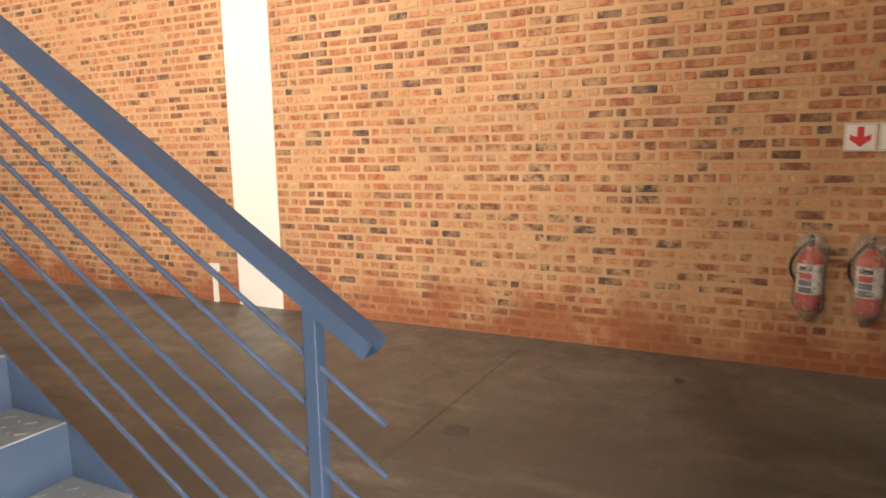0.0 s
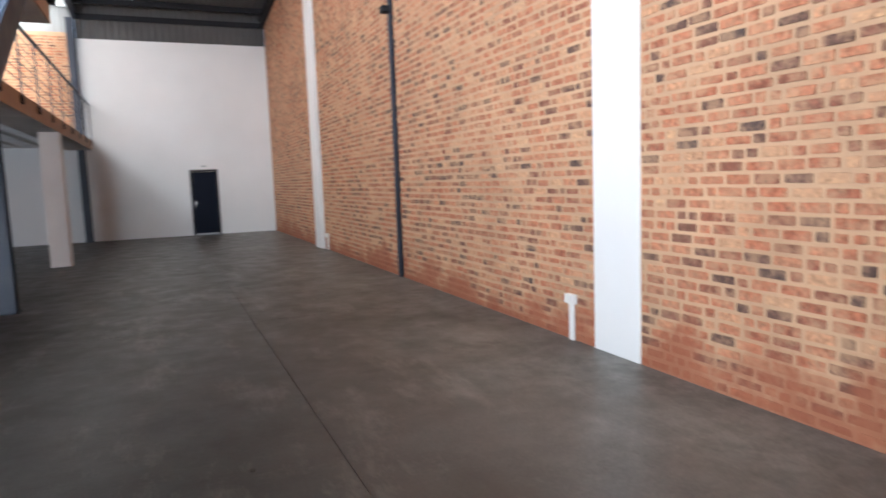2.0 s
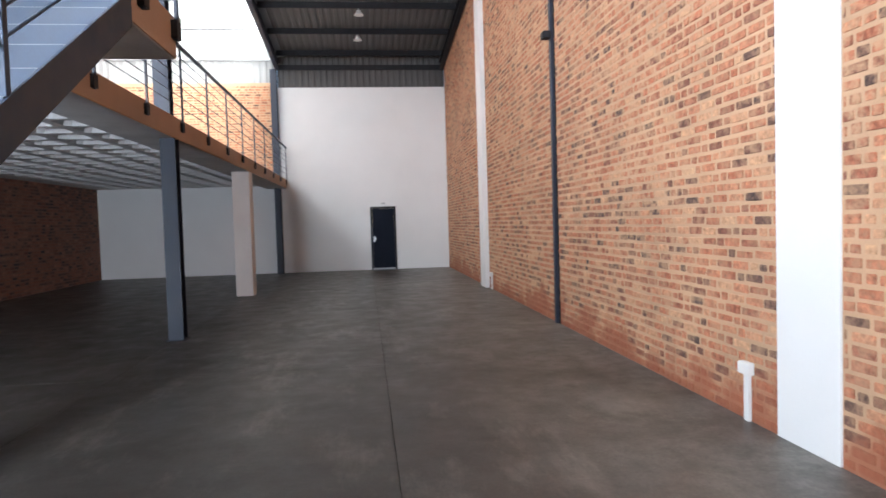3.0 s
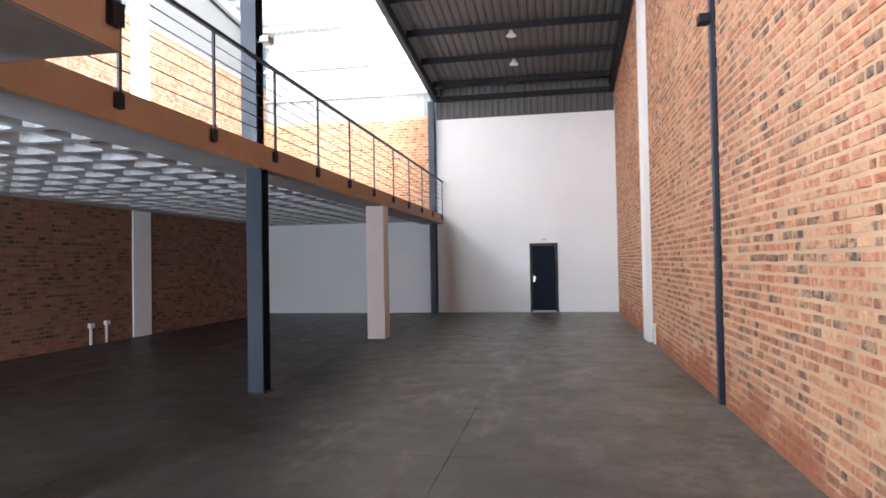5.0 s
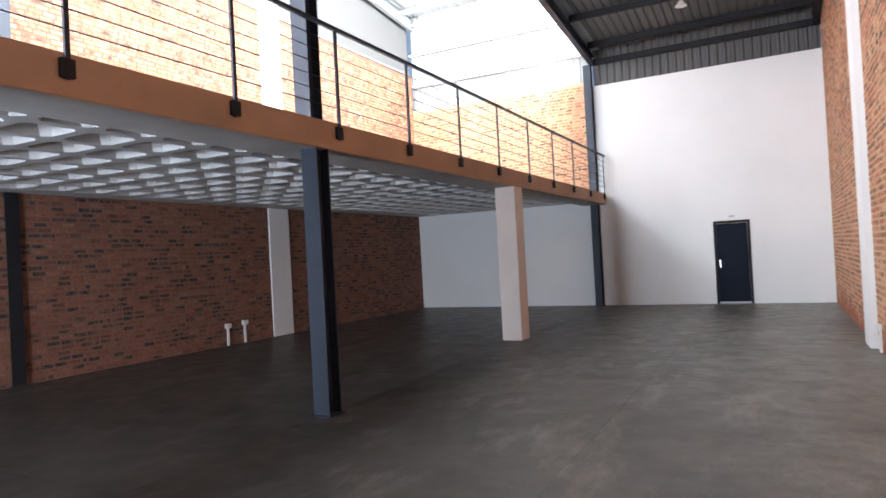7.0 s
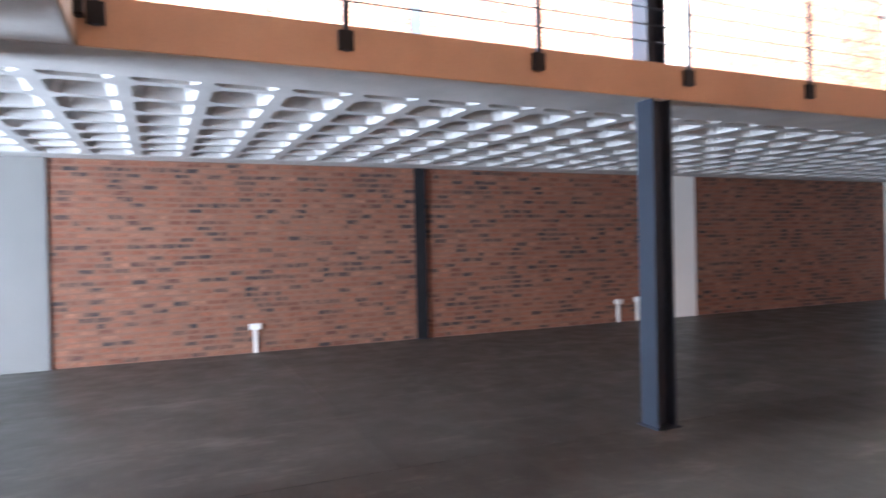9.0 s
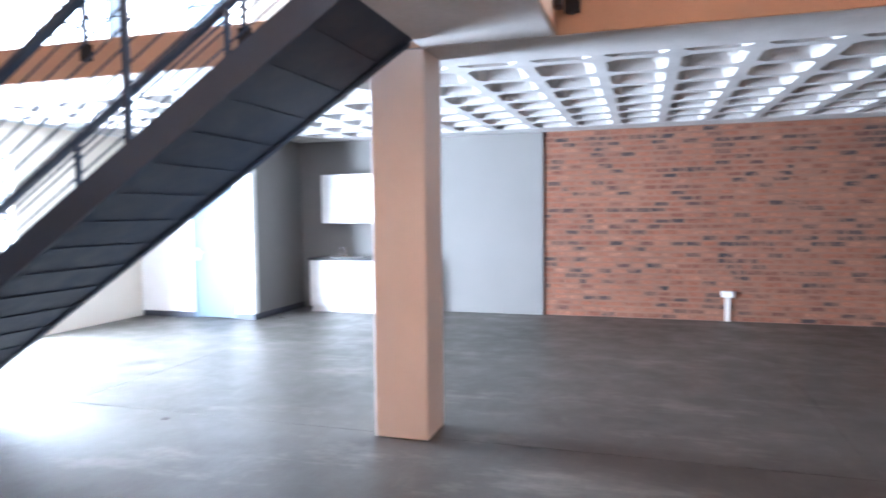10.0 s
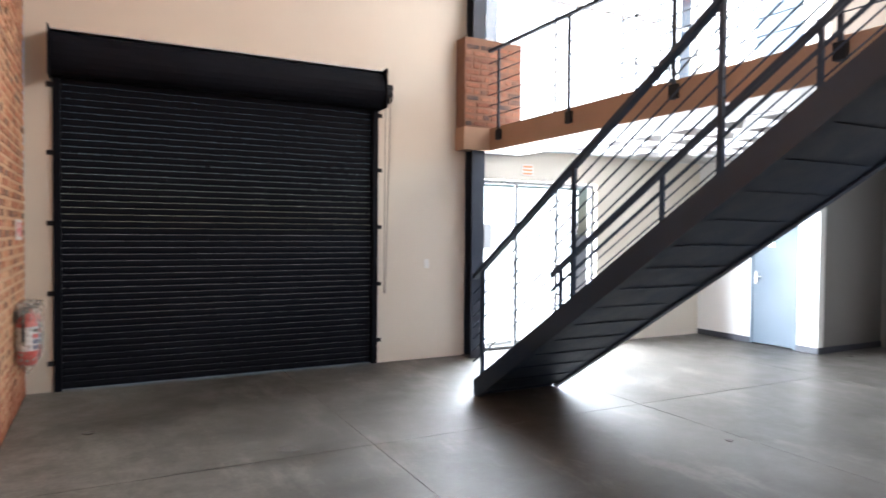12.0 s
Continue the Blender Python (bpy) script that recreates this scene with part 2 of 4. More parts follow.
def prism(bm, pts, axis, a, b):
    """A polygon of 2D points pushed from a to b along an axis."""
    def place(p, w):
        return {"x": (w, p[0], p[1]), "y": (p[0], w, p[1]), "z": (p[0], p[1], w)}[axis]
    lo = [bm.verts.new(place(p, a)) for p in pts]
    hi = [bm.verts.new(place(p, b)) for p in pts]
    bm.faces.new(lo)
    bm.faces.new(hi[::-1])
    k = len(pts)
    for i in range(k):
        bm.faces.new((lo[i], hi[i], hi[(i + 1) % k], lo[(i + 1) % k]))
    bmesh.ops.recalc_face_normals(bm, faces=bm.faces[:])
    return bm


def spin(bm, profile, x, y, segments=20):
    """A turned body round an upright axis from (radius, height) pairs."""
    rings = []
    for r, z in profile:
        rings.append([bm.verts.new((x + r * math.cos(2 * math.pi * i / segments), y + r * math.sin(2 * math.pi * i / segments), z)) for i in range(segments)])
    for lo, hi in zip(rings, rings[1:]):
        for i in range(segments):
            bm.faces.new((lo[i], lo[(i + 1) % segments], hi[(i + 1) % segments], hi[i]))
    bm.faces.new(rings[0][::-1])
    bm.faces.new(rings[-1])
    return bm


def part(name, bm, material, parent=None, label="", smooth=False):
    me = bpy.data.meshes.new(name)
    bm.to_mesh(me)
    bm.free()
    me.materials.append(material)
    if smooth:
        for p in me.polygons:
            p.use_smooth = True
    ob = new(name, me)
    if parent:
        ob.parent = parent
    if label:
        ob["label"] = label
    return ob


def B(*a, **k):
    return box(bmesh.new(), *a, **k)


def structure(ob, label, category):
    return tagged(ob, label, category, kind="structure")


def group_at(name, x, y, z, label, category, group="", kind=""):
    ob = new(name)
    ob.location = (x, y, z)
    bpy.context.view_layer.update()
    return tagged(ob, label, category, group, kind)


def under(parent, *obs):
    """Hang parts given in world places under an Empty that stands elsewhere."""
    for o in obs:
        o.parent = parent
        o.matrix_parent_inverse = Matrix.Translation(parent.location).inverted()


XR, XL, YE, YF = 5.7, -5.49, 22.0, -1.99
EDGE, SLAB_LO, SLAB_HI = 0.40, 2.77, 3.07


CLERE = 7.3


def roof_r(y):
    return 6.85 + 0.1 * min(22 - y, y + 2)


def roof_l(y):
    return roof_r(y) + 2.15


# ---- ground and floor ----
structure(part("ground", B(-400, 400, -400, 400, -0.45, -0.16), M_GROUND), "grey paved yard round the warehouse", "ground")
floor = structure(part("floor", B(XL - 0.2, XR + 0.2, -2.3, YE + 0.2, -0.15, -0.012), M_JOINT), "grey power-floated concrete floor with sawn joints, stained", "floor")
xs, ys = (XL, -2.6, 0.3, 3.1, XR), (-2.3, 0.98, 7.2, 13.4, YE)
for xa, xb in zip(xs, xs[1:]):
    for ya, yb in zip(ys, ys[1:]):
        part("floor_panel", B(xa + 0.0025, xb - 0.0025, ya + 0.0025, yb - 0.0025, -0.012, 0.0), M_FLOOR, floor)

# ---- walls ----


def gable_wall(x0, x1, top, y0=YF, y1=YE):
    pts = [(y0, -0.15), (y1, -0.15), (y1, top(y1)), (10.0, top(10.0)), (y0, top(y0))]
    return prism(bmesh.new(), pts, "x", x0, x1)


wall_right = structure(part("wall_east", gable_wall(XR + 0.006, XR + 0.24, roof_r), M_MORTAR), "tall tan and orange face brick wall with dark burnt bricks", "wall")
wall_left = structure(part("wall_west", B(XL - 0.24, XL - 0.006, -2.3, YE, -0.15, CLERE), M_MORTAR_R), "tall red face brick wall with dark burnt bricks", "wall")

end_wall = structure(part("wall_north", box(box(B(XL, 3.09, YE, YE + 0.22, -0.15, 6.05), 3.94, XR, YE, YE + 0.22, -0.15, 6.05), 3.09, 3.94, YE, YE + 0.22, 2.1, 6.05), M_WHITE),
                     "smooth white painted end wall", "wall")

# front wall of the tall bay, with the shutter's opening
front = bmesh.new()
box(front, 0.46, 1.92, YF - 0.23, YF, -0.15, 6.9)
box(front, 5.45, XR, YF - 0.23, YF, -0.15, 6.9)
box(front, 1.92, 5.45, YF - 0.23, YF, 3.3, 6.9)
structure(part("wall_south", front, M_CREAM), "cream painted front wall round the roller shutter", "wall")

# front wall under and over the mezzanine
lower = bmesh.new()
box(lower, -1.7, 0.66, -2.25, -2.02, 2.42, 2.86)
box(lower, XL, -1.7, -2.25, -2.02, -0.15, 2.86)
structure(part("wall_south_lower", lower, M_CREAM), "white painted wall round the glazed entrance", "wall")
upper = bmesh.new()
box(upper, XL, 0.66, -2.25, -2.02, 8.0, 9.2)
box(upper, XL, -3.9, -2.25, -2.02, 3.12, 8.0)
structure(part("wall_south_upper", upper, M_CREAM), "white painted wall over the large upper window", "wall")
# Unseen step between the roofs; its translucent sheeting is assumed.
structure(part("wall_step", prism(bmesh.new(), [(YF, roof_r(YF)), (10, roof_r(10)), (YE, roof_r(YE)), (YE, roof_l(YE)), (10, roof_l(10)), (YF, roof_l(YF))], "x", 0.14, 0.2), M_OPAL),
          "assumed translucent white sheeting in the unseen step between the two roofs", "wall")

# ---- brickwork ----
rng = random.Random(7)


def lay_bricks(y0, y1, z0, top, gaps=(), headers=0.4, course=0.084):
    """Places (y, z, length) of bricks in a wall, header and stretcher mixed, clear of the gaps."""
    out, z = [], z0
    while z + course < z0 + 20:
        spans, a = [], y0
        for g0, g1 in gaps:
            spans.append((a, g0))
            a = g1
        spans.append((a, y1))
        done = True
        for s0, s1 in spans:
            y = s0 - rng.choice((0.0, 0.055, 0.11, 0.165))
            while y < s1 - 0.02:
                ln = 0.11 if rng.random() < headers else 0.22
                ya, yb = max(y, s0 + 0.003), min(y + ln, s1 - 0.003)
                y += ln
                if yb - ya > 0.04 and z + course < top((ya + yb) / 2) - 0.05:
                    out.append((ya, z, yb - ya))
                    done = False
        if done:
            break
        z += course
    return out


def brick_mesh(name, places, axis, face, out, material):
    """Many bricks in one mesh, each with its own jitter; axis: the wall's normal, out: which way it looks."""
    vs, fs = [], []
    for a, z, ln in places:
        j = rng.uniform(0.0, 0.005)
        a0, a1 = a + 0.005 + rng.uniform(0, 0.014), a + ln - 0.005 - rng.uniform(0, 0.014)
        z0, z1 = z + 0.006 + rng.uniform(0, 0.009), z + 0.078 - rng.uniform(0, 0.010)
        k, back, fr, i = len(vs), face - out * 0.02, face + out * (j - 0.002), 0.005
        ring, inner = [], []
        for sa, sz, first in ((0, 0, 1), (1, 0, 0), (1, 1, 1), (0, 1, 0)):
            ca, cz = rng.uniform(0.001, 0.012), rng.uniform(0.001, 0.008)
            da, dz = (1 - 2 * sa), (1 - 2 * sz)
            pa, pz = (a1 if sa else a0), (z1 if sz else z0) + rng.uniform(-0.003, 0.003)
            pair = [(pa, pz + dz * cz), (pa + da * ca, pz)]
            for q in pair if first else pair[::-1]:
                ring.append(q)
                inner.append((q[0] + da * i, q[1] + dz * i))
        for p in ring:
            vs.append((back, p[0], p[1]) if axis == "x" else (p[0], back, p[1]))
        for p in inner:
            vs.append((fr, p[0], p[1]) if axis == "x" else (p[0], fr, p[1]))
        order = [tuple(range(8, 16))] + [(q, (q + 1) % 8, 8 + (q + 1) % 8, 8 + q) for q in range(8)]
        flip = (out < 0) == (axis == "x")
        for f in order:
            fs.append(tuple(k + q for q in (f[::-1] if flip else f)))
    me = bpy.data.meshes.new(name)
    me.from_pydata(vs, [], fs)
    me.materials.append(material)
    return me


def brick_wall(parent, y0, y1, z0, top, gaps, face, out, mats, near, label, headers=0.4):
    places = lay_bricks(y0, y1, z0, top, gaps, headers)
    ya, yb, za = near
    close = [p for p in places if p[0] >= ya and p[0] + p[2] <= yb and p[1] >= za][:300]
    chosen = set(close)
    rest = [p for p in places if p not in chosen]
    field = new("brickwork", brick_mesh("brickwork", rest, "x", face, out, mats[0]))
    field.parent = parent
    tagged(field, label, kind="stuff")
    shared = {}
    for a, z, ln in close:
        key = (round(ln, 2), rng.randrange(9))
        if key not in shared:
            shared[key] = brick_mesh("brick", [(0, 0, key[0])], "x", 0, out, mats[1])
        ob = new("brick", shared[key])
        ob.location = (face, a, z)
        ob.parent = parent

# ---- mezzanine ----
mezz = bmesh.new()
PITCH, RIB_Z, CROWN = 0.6, 2.87, 3.06
nx, x_first = 8, -0.2 - 0.03
y_first, ny = -1.75, 39
gx = [x_first - i * PITCH for i in range(nx + 1)]
gy = [y_first + j * PITCH for j in range(ny + 1)]


def coffer(bm, x0, x1, y0, y1):
    """One pan of the waffle slab, open below, with rounded shoulders."""
    cx, cy, hx, hy = (x0 + x1) / 2, (y0 + y1) / 2, abs(x1 - x0) / 2, abs(y1 - y0) / 2
    rings = []
    for inset, z in ((0.0, RIB_Z), (0.055, RIB_Z), (0.075, RIB_Z + 0.07), (0.105, RIB_Z + 0.135), (0.16, CROWN)):
        r = 0.0 if inset == 0 else 0.05 + inset * 0.3
        pts = []
        for sx, sy in ((1, 1), (-1, 1), (-1, -1), (1, -1)):
            ax, ay = hx - inset, hy - inset
            if r == 0:
                quad = [(sx * ax, sy * ay)] * 2
            else:
                quad = [(sx * ax, sy * (ay - r)), (sx * (ax - r), sy * ay)]
            if sx * sy < 0:
                quad = quad[::-1]
            pts += quad
        rings.append([bm.verts.new((cx + p[0], cy + p[1], z)) for p in pts])
    for lo, hi in zip(rings, rings[1:]):
        for i in range(8):
            bm.faces.new((lo[i], hi[i], hi[(i + 1) % 8], lo[(i + 1) % 8]))
    bm.faces.new(rings[-1])


for i in range(nx):
    for j in range(ny):
        coffer(mezz, gx[i + 1], gx[i], gy[j], gy[j + 1])
bmesh.ops.remove_doubles(mezz, verts=mezz.verts[:], dist=0.0005)
soffit = part("ceiling", mezz, M_SOFFIT)
structure(soffit, "raw grey concrete waffle slab soffit with deep square pans", "ceiling")
slab = bmesh.new()
box(slab, gx[0], EDGE - 0.012, -2.02, YE, SLAB_LO, SLAB_HI - 0.02)      # edge beam
box(slab, XL, gx[-1], -2.02, YE, RIB_Z - 0.005, SLAB_HI - 0.02)
box(slab, gx[-1], gx[0], -2.02, gy[0], RIB_Z - 0.005, SLAB_HI - 0.02)
box(slab, gx[-1], gx[0], gy[-1], YE, RIB_Z - 0.005, SLAB_HI - 0.02)
box(slab, XL, EDGE - 0.012, -2.02, YE, SLAB_HI - 0.02, SLAB_HI)
mezz_ob = structure(part("mezzanine_slab", slab, M_SOFFIT), "concrete mezzanine slab with a terracotta painted edge", "floor")
band = B(EDGE - 0.012, EDGE, 5.27, YE, SLAB_LO + 0.004, SLAB_HI + 0.004, bevel=0.004)
box(band, EDGE - 0.012, EDGE, -1.99, 4.33, SLAB_LO + 0.004, SLAB_HI + 0.004, bevel=0.004)
part("slab_edge", band, M_EDGE, mezz_ob, "terracotta painted slab edge")
part("beam_end", B(EDGE, 0.80, -1.99, -1.745, SLAB_LO + 0.004, SLAB_HI + 0.002, bevel=0.004), M_EDGE, mezz_ob, "terracotta painted beam end")
landing = bmesh.new()
box(landing, EDGE, 1.598, 4.342, 5.258, SLAB_LO, SLAB_HI, bevel=0.01)
part("landing_slab", landing, M_SOFFIT, mezz_ob, "concrete stair landing")
band = bmesh.new()
box(band, EDGE, 1.61, 5.26, 5.272, SLAB_LO + 0.004, SLAB_HI + 0.003, bevel=0.004)
box(band, 1.6, 1.612, 4.34, 5.258, SLAB_LO + 0.004, SLAB_HI + 0.003, bevel=0.004)
part("landing_edge", band, M_EDGE, mezz_ob, "terracotta painted landing edge")

# ---- columns and pilasters ----


def steel_column(x, y, z0, z1, label, w=0.2, turn=False, mat=None):
    bm = bmesh.new()
    t, h = 0.014, w / 2
    if turn:
        box(bm, x - h, x - h + t, y - h, y + h, z0, z1)
        box(bm, x + h - t, x + h, y - h, y + h, z0, z1)
        box(bm, x - h + t, x + h - t, y - 0.006, y + 0.006, z0, z1)
    else:
        box(bm, x - h, x + h, y - h, y - h + t, z0, z1)
        box(bm, x - h, x + h, y + h - t, y + h, z0, z1)
        box(bm, x - 0.006, x + 0.006, y - h + t, y + h - t, z0, z1)
    ob = tagged(part("steel_column", bm, mat or M_STEEL), label, "column", "steel columns")
    if z0 < 0.1:
        plate = B(x - h - 0.03, x + h + 0.03, y - h - 0.03, y + h + 0.03, 0, 0.012, bevel=0.003)
        part("base_plate", plate, M_STEEL, ob)
    return ob


steel_column(0.31, 9.56, 0.0, SLAB_LO, "blue-grey steel column under the mezzanine edge")
steel_column(0.26, 9.56, SLAB_HI, roof_r(9.6) - 0.2, "blue-grey steel column on the mezzanine up to the roof")
steel_column(0.13, 21.86, 0.0, SLAB_LO, "blue-grey steel column against the white end wall")
steel_column(0.13, 21.86, SLAB_HI, 6.6, "blue-grey steel column at the end wall over the mezzanine")
steel_column(0.56, -1.86, 0.0, SLAB_LO, "blue-grey steel column beside the glazed entrance", 0.19)
steel_column(0.56, -1.86, 4.25, 6.8, "blue-grey steel column standing on the brick pier", 0.19)
steel_column(XL - 0.055, 9.71, 0.0, RIB_Z - 0.006, "black steel column against the red brick wall", turn=True, mat=M_BLACK)
steel_column(XL - 0.055, 9.71, SLAB_HI, 9.8, "dark steel column over the mezzanine on the brick wall", turn=True)


def concrete_column(x0, x1, y0, y1):
    bm = B(x0, x1, y0, y1, 0, SLAB_LO - 0.002, bevel=0.012)
    return tagged(part("concrete_column", bm, M_COLUMN), "square plastered cream column under the mezzanine edge", "column", "plastered columns")


concrete_column(0.005, 0.392, 3.945, 4.355)
concrete_column(0.03, 0.41, 15.04, 15.44)
pil = structure(part("pilaster_1", B(XR - 0.012, XR + 0.1, 3.73, 4.32, 0, roof_r(4) - 0.1, bevel=0.004), M_WHITE), "white painted flush concrete column in the brick wall", "pilaster")
structure(part("pilaster_2", B(XR - 0.10, XR + 0.1, 14.75, 15.32, 0, roof_r(15.3) - 0.1, bevel=0.006), M_WHITE), "white painted concrete column in the brick wall", "pilaster")
structure(part("pilaster_3", B(XL - 0.1, XL + 0.03, 15.15, 15.8, 0, RIB_Z - 0.007, bevel=0.006), M_WHITE), "white painted concrete column in the red brick wall", "pilaster")
structure(part("pilaster_4", B(XL - 0.1, XL + 0.03, 15.15, 15.8, SLAB_HI, 9.4, bevel=0.006), M_WHITE), "white painted concrete column over the mezzanine", "pilaster")
wall_post = bmesh.new()
box(wall_post, XR - 0.045, XR + 0.05, 9.36, 9.46, 0, roof_r(9.4) - 0.05, bevel=0.004)
wp = tagged(part("wall_post", wall_post, M_STEEL), "slim blue-grey steel post set in the brick wall", "post")
# Black strip standing in for the shade in the post's recess.
part("recess_shade", B(XR - 0.012, XR + 0.02, 9.325, 9.359, 0, roof_r(9.4) - 0.1), M_BLACK, wp, "black strip painting the recess shade beside the post")
part("clamp", B(XR - 0.16, XR - 0.045, 9.33, 9.49, 4.1, 4.2, bevel=0.01), M_BLACK, wp, "black clamp on the post")

# ---- end wall details ----
door = group_at("door_1", 3.515, YE, 0, "closed navy blue steel door in the white end wall", "door", kind="structure")
fr = bmesh.new()
box(fr, 3.09, 3.15, YE - 0.02, YE + 0.1, 0, 2.1, bevel=0.004)
box(fr, 3.88, 3.94, YE - 0.02, YE + 0.1, 0, 2.1, bevel=0.004)
box(fr, 3.15, 3.88, YE - 0.02, YE + 0.1, 2.04, 2.1, bevel=0.004)
leaf = part("door_leaf", B(3.155, 3.875, YE + 0.01, YE + 0.055, 0.05, 2.035, bevel=0.004), M_DOOR)
frame_ob = part("door_frame", fr, M_BLACK)
hd = bmesh.new()
box(hd, 3.19, 3.235, YE, YE + 0.01, 0.92, 1.12, bevel=0.004)
tube(hd, (3.21, YE, 1.04), (3.21, YE - 0.05, 1.04), 0.009)
tube(hd, (3.205, YE - 0.05, 1.04), (3.31, YE - 0.05, 1.04), 0.009)
under(door, leaf, frame_ob)
under(leaf, part("door_handle", hd, M_CHROME, label="chrome lever handle"))
plate = tagged(part("door_sign", B(3.44, 3.62, YE - 0.008, YE, 2.16, 2.25, bevel=0.002), M_PVC), "small white plate over the navy door", "sign")
part("lettering_bar", B(3.47, 3.59, YE - 0.011, YE - 0.008, 2.185, 2.225), M_GALV, plate)


def ribbed(x0, x1, place, period=0.2, depth=0.03):
    """A ribbed sheet: place(x, h, end) gives the corner at height h of the ribs, for end 0 and 1."""
    bm = bmesh.new()
    prof, x = [], x0
    while x < x1 - 0.001:
        for dx, h in ((0, 0), (0.09, 0), (0.115, 1), (0.175, 1)):
            if x + dx * period / 0.2 <= x1:
                prof.append((x + dx * period / 0.2, h * depth))
        x += period
    prof.append((x1, 0))
    a = [bm.verts.new(place(p, h, 0)) for p, h in prof]
    b = [bm.verts.new(place(p, h, 1)) for p, h in prof]
    for i in range(len(prof) - 1):
        bm.faces.new((a[i], a[i + 1], b[i + 1], b[i]))
    off = Vector(place(x0, 0.003, 0)) - Vector(place(x0, 0.0, 0))
    c = [bm.verts.new(v.co - off) for v in a]
    d = [bm.verts.new(v.co - off) for v in b]
    for i in range(len(prof) - 1):
        bm.faces.new((c[i + 1], c[i], d[i], d[i + 1]))
    return bm


structure(part("gable_cladding_1", ribbed(0.24, XR, lambda x, h, e: (x, YE + 0.05 - h, 6.03 + e * 1.05)), M_SHEET_SHADED), "ribbed steel cladding over the white wall, darkened in colour for shade", "cladding")
structure(part("gable_cladding_2", ribbed(XL, 0.2, lambda x, h, e: (x, YE + 0.05 - h, 6.2 + e * 3.05)), M_SHEET_LIT), "ribbed steel cladding over the brick gable, in the lit tone", "cladding")
gable = structure(part("wall_north_upper", B(XL, 0.12, YE - 0.03, YE - 0.006, SLAB_HI, 6.2), M_MORTAR), "tan face brick end wall over the mezzanine", "wall")

# ---- clerestory over the west wall ----
for k, (ya, yb) in enumerate(((YF - 0.3, 10.0), (10.0, YE))):
    sheet = prism(bmesh.new(), [(ya, CLERE), (yb, CLERE), (yb, roof_l(yb) + 0.2), (ya, roof_l(ya) + 0.2)], "x", XL - 0.13, XL - 0.125)
    structure(part("clerestory_%d" % (k + 1), sheet, M_OPAL), "translucent white sheeting between the brick wall and the roof", "clerestory")
tagged(part("girt", B(XL - 0.12, XL - 0.06, YF, YE, CLERE, CLERE + 0.08, bevel=0.004), M_GALV), "galvanised girt on top of the brick wall", "girt", "gable girts", "structure")

# ---- roofs ----
sl_bm = bmesh.new()
for ya, yb in ((YE + 0.1, 10.0), (10.0, YF - 0.3)):
    prism(sl_bm, [(ya, roof_r(ya) + 0.2), (yb, roof_r(yb) + 0.2), (yb, roof_r(yb) + 0.205), (ya, roof_r(ya) + 0.205)], "x", 0.2, 0.46)
structure(part("rooflight", sl_bm, M_OPAL), "translucent white roof sheet along the rafter", "rooflight")
# The tone difference between the bays is light and shade put into colour.
for nm, x0, x1, rf, mat, lab in (("roof_tall_bay", 0.46, XR, roof_r, M_SHEET_SHADED, "ribbed steel roof sheeting, darkened in colour for shade"), ("roof_mezzanine_bay", XL, 0.14, roof_l, M_SHEET_LIT, "ribbed steel roof sheeting, in the lit tone")):
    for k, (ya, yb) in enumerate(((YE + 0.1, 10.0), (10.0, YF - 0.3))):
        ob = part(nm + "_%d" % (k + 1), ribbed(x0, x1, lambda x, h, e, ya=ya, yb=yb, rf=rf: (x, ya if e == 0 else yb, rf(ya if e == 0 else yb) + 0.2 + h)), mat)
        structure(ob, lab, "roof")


def purlin(x0, x1, y, z, mat, label):
    bm = bmesh.new()
    box(bm, x0, x1, y - 0.03, y - 0.026, z, z + 0.16)
    box(bm, x0, x1, y - 0.026, y + 0.03, z + 0.156, z + 0.16)
    box(bm, x0, x1, y - 0.026, y + 0.03, z, z + 0.004)
    return tagged(part("purlin", bm, mat), label, "purlin", "roof purlins", "structure")


for k in range(14):
    y = 21.4 - 1.75 * k
    if y > YF:
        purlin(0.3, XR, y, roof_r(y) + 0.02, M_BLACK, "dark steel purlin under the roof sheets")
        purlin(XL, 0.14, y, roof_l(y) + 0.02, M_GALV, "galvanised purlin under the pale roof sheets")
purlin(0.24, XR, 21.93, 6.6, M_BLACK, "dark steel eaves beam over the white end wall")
for z in (6.95, 7.95, 8.9):
    bm = B(XL, 0.1, YE - 0.1, YE - 0.02, z - 0.03, z + 0.03, bevel=0.004)
    tagged(part("girt", bm, M_GALV), "galvanised girt on the pale gable cladding", "girt", "gable girts", "structure")


def rafter(x, y0, y1, rf, mat, label):
    bm = bmesh.new()
    for dz0, dz1, w in ((-0.26, -0.25, 0.07), (-0.25, -0.02, 0.006), (-0.02, 0.0, 0.07)):
        pts = [(y0, rf(y0) + dz0), (y1, rf(y1) + dz0), (y1, rf(y1) + dz1), (y0, rf(y0) + dz1)]
        prism(bm, pts, "x", x - w, x + w)
    return tagged(part("rafter", bm, mat), label, "beam", "roof rafters", "structure")


rafter(0.26, YE - 0.05, 10.0, roof_r, M_STEEL, "blue-grey steel rafter between the two bays")
rafter(0.26, 10.0, YF, roof_r, M_STEEL, "blue-grey steel rafter between the two bays")
rafter(XL + 0.1, YE - 0.05, 10.0, roof_l, M_GALV, "pale steel rafter along the brick wall")
rafter(XL + 0.1, 10.0, YF, roof_l, M_GALV, "pale steel rafter along the brick wall")
rafter(XR - 0.1, YE - 0.05, 10.0, roof_r, M_BLACK, "dark steel rafter along the brick wall")


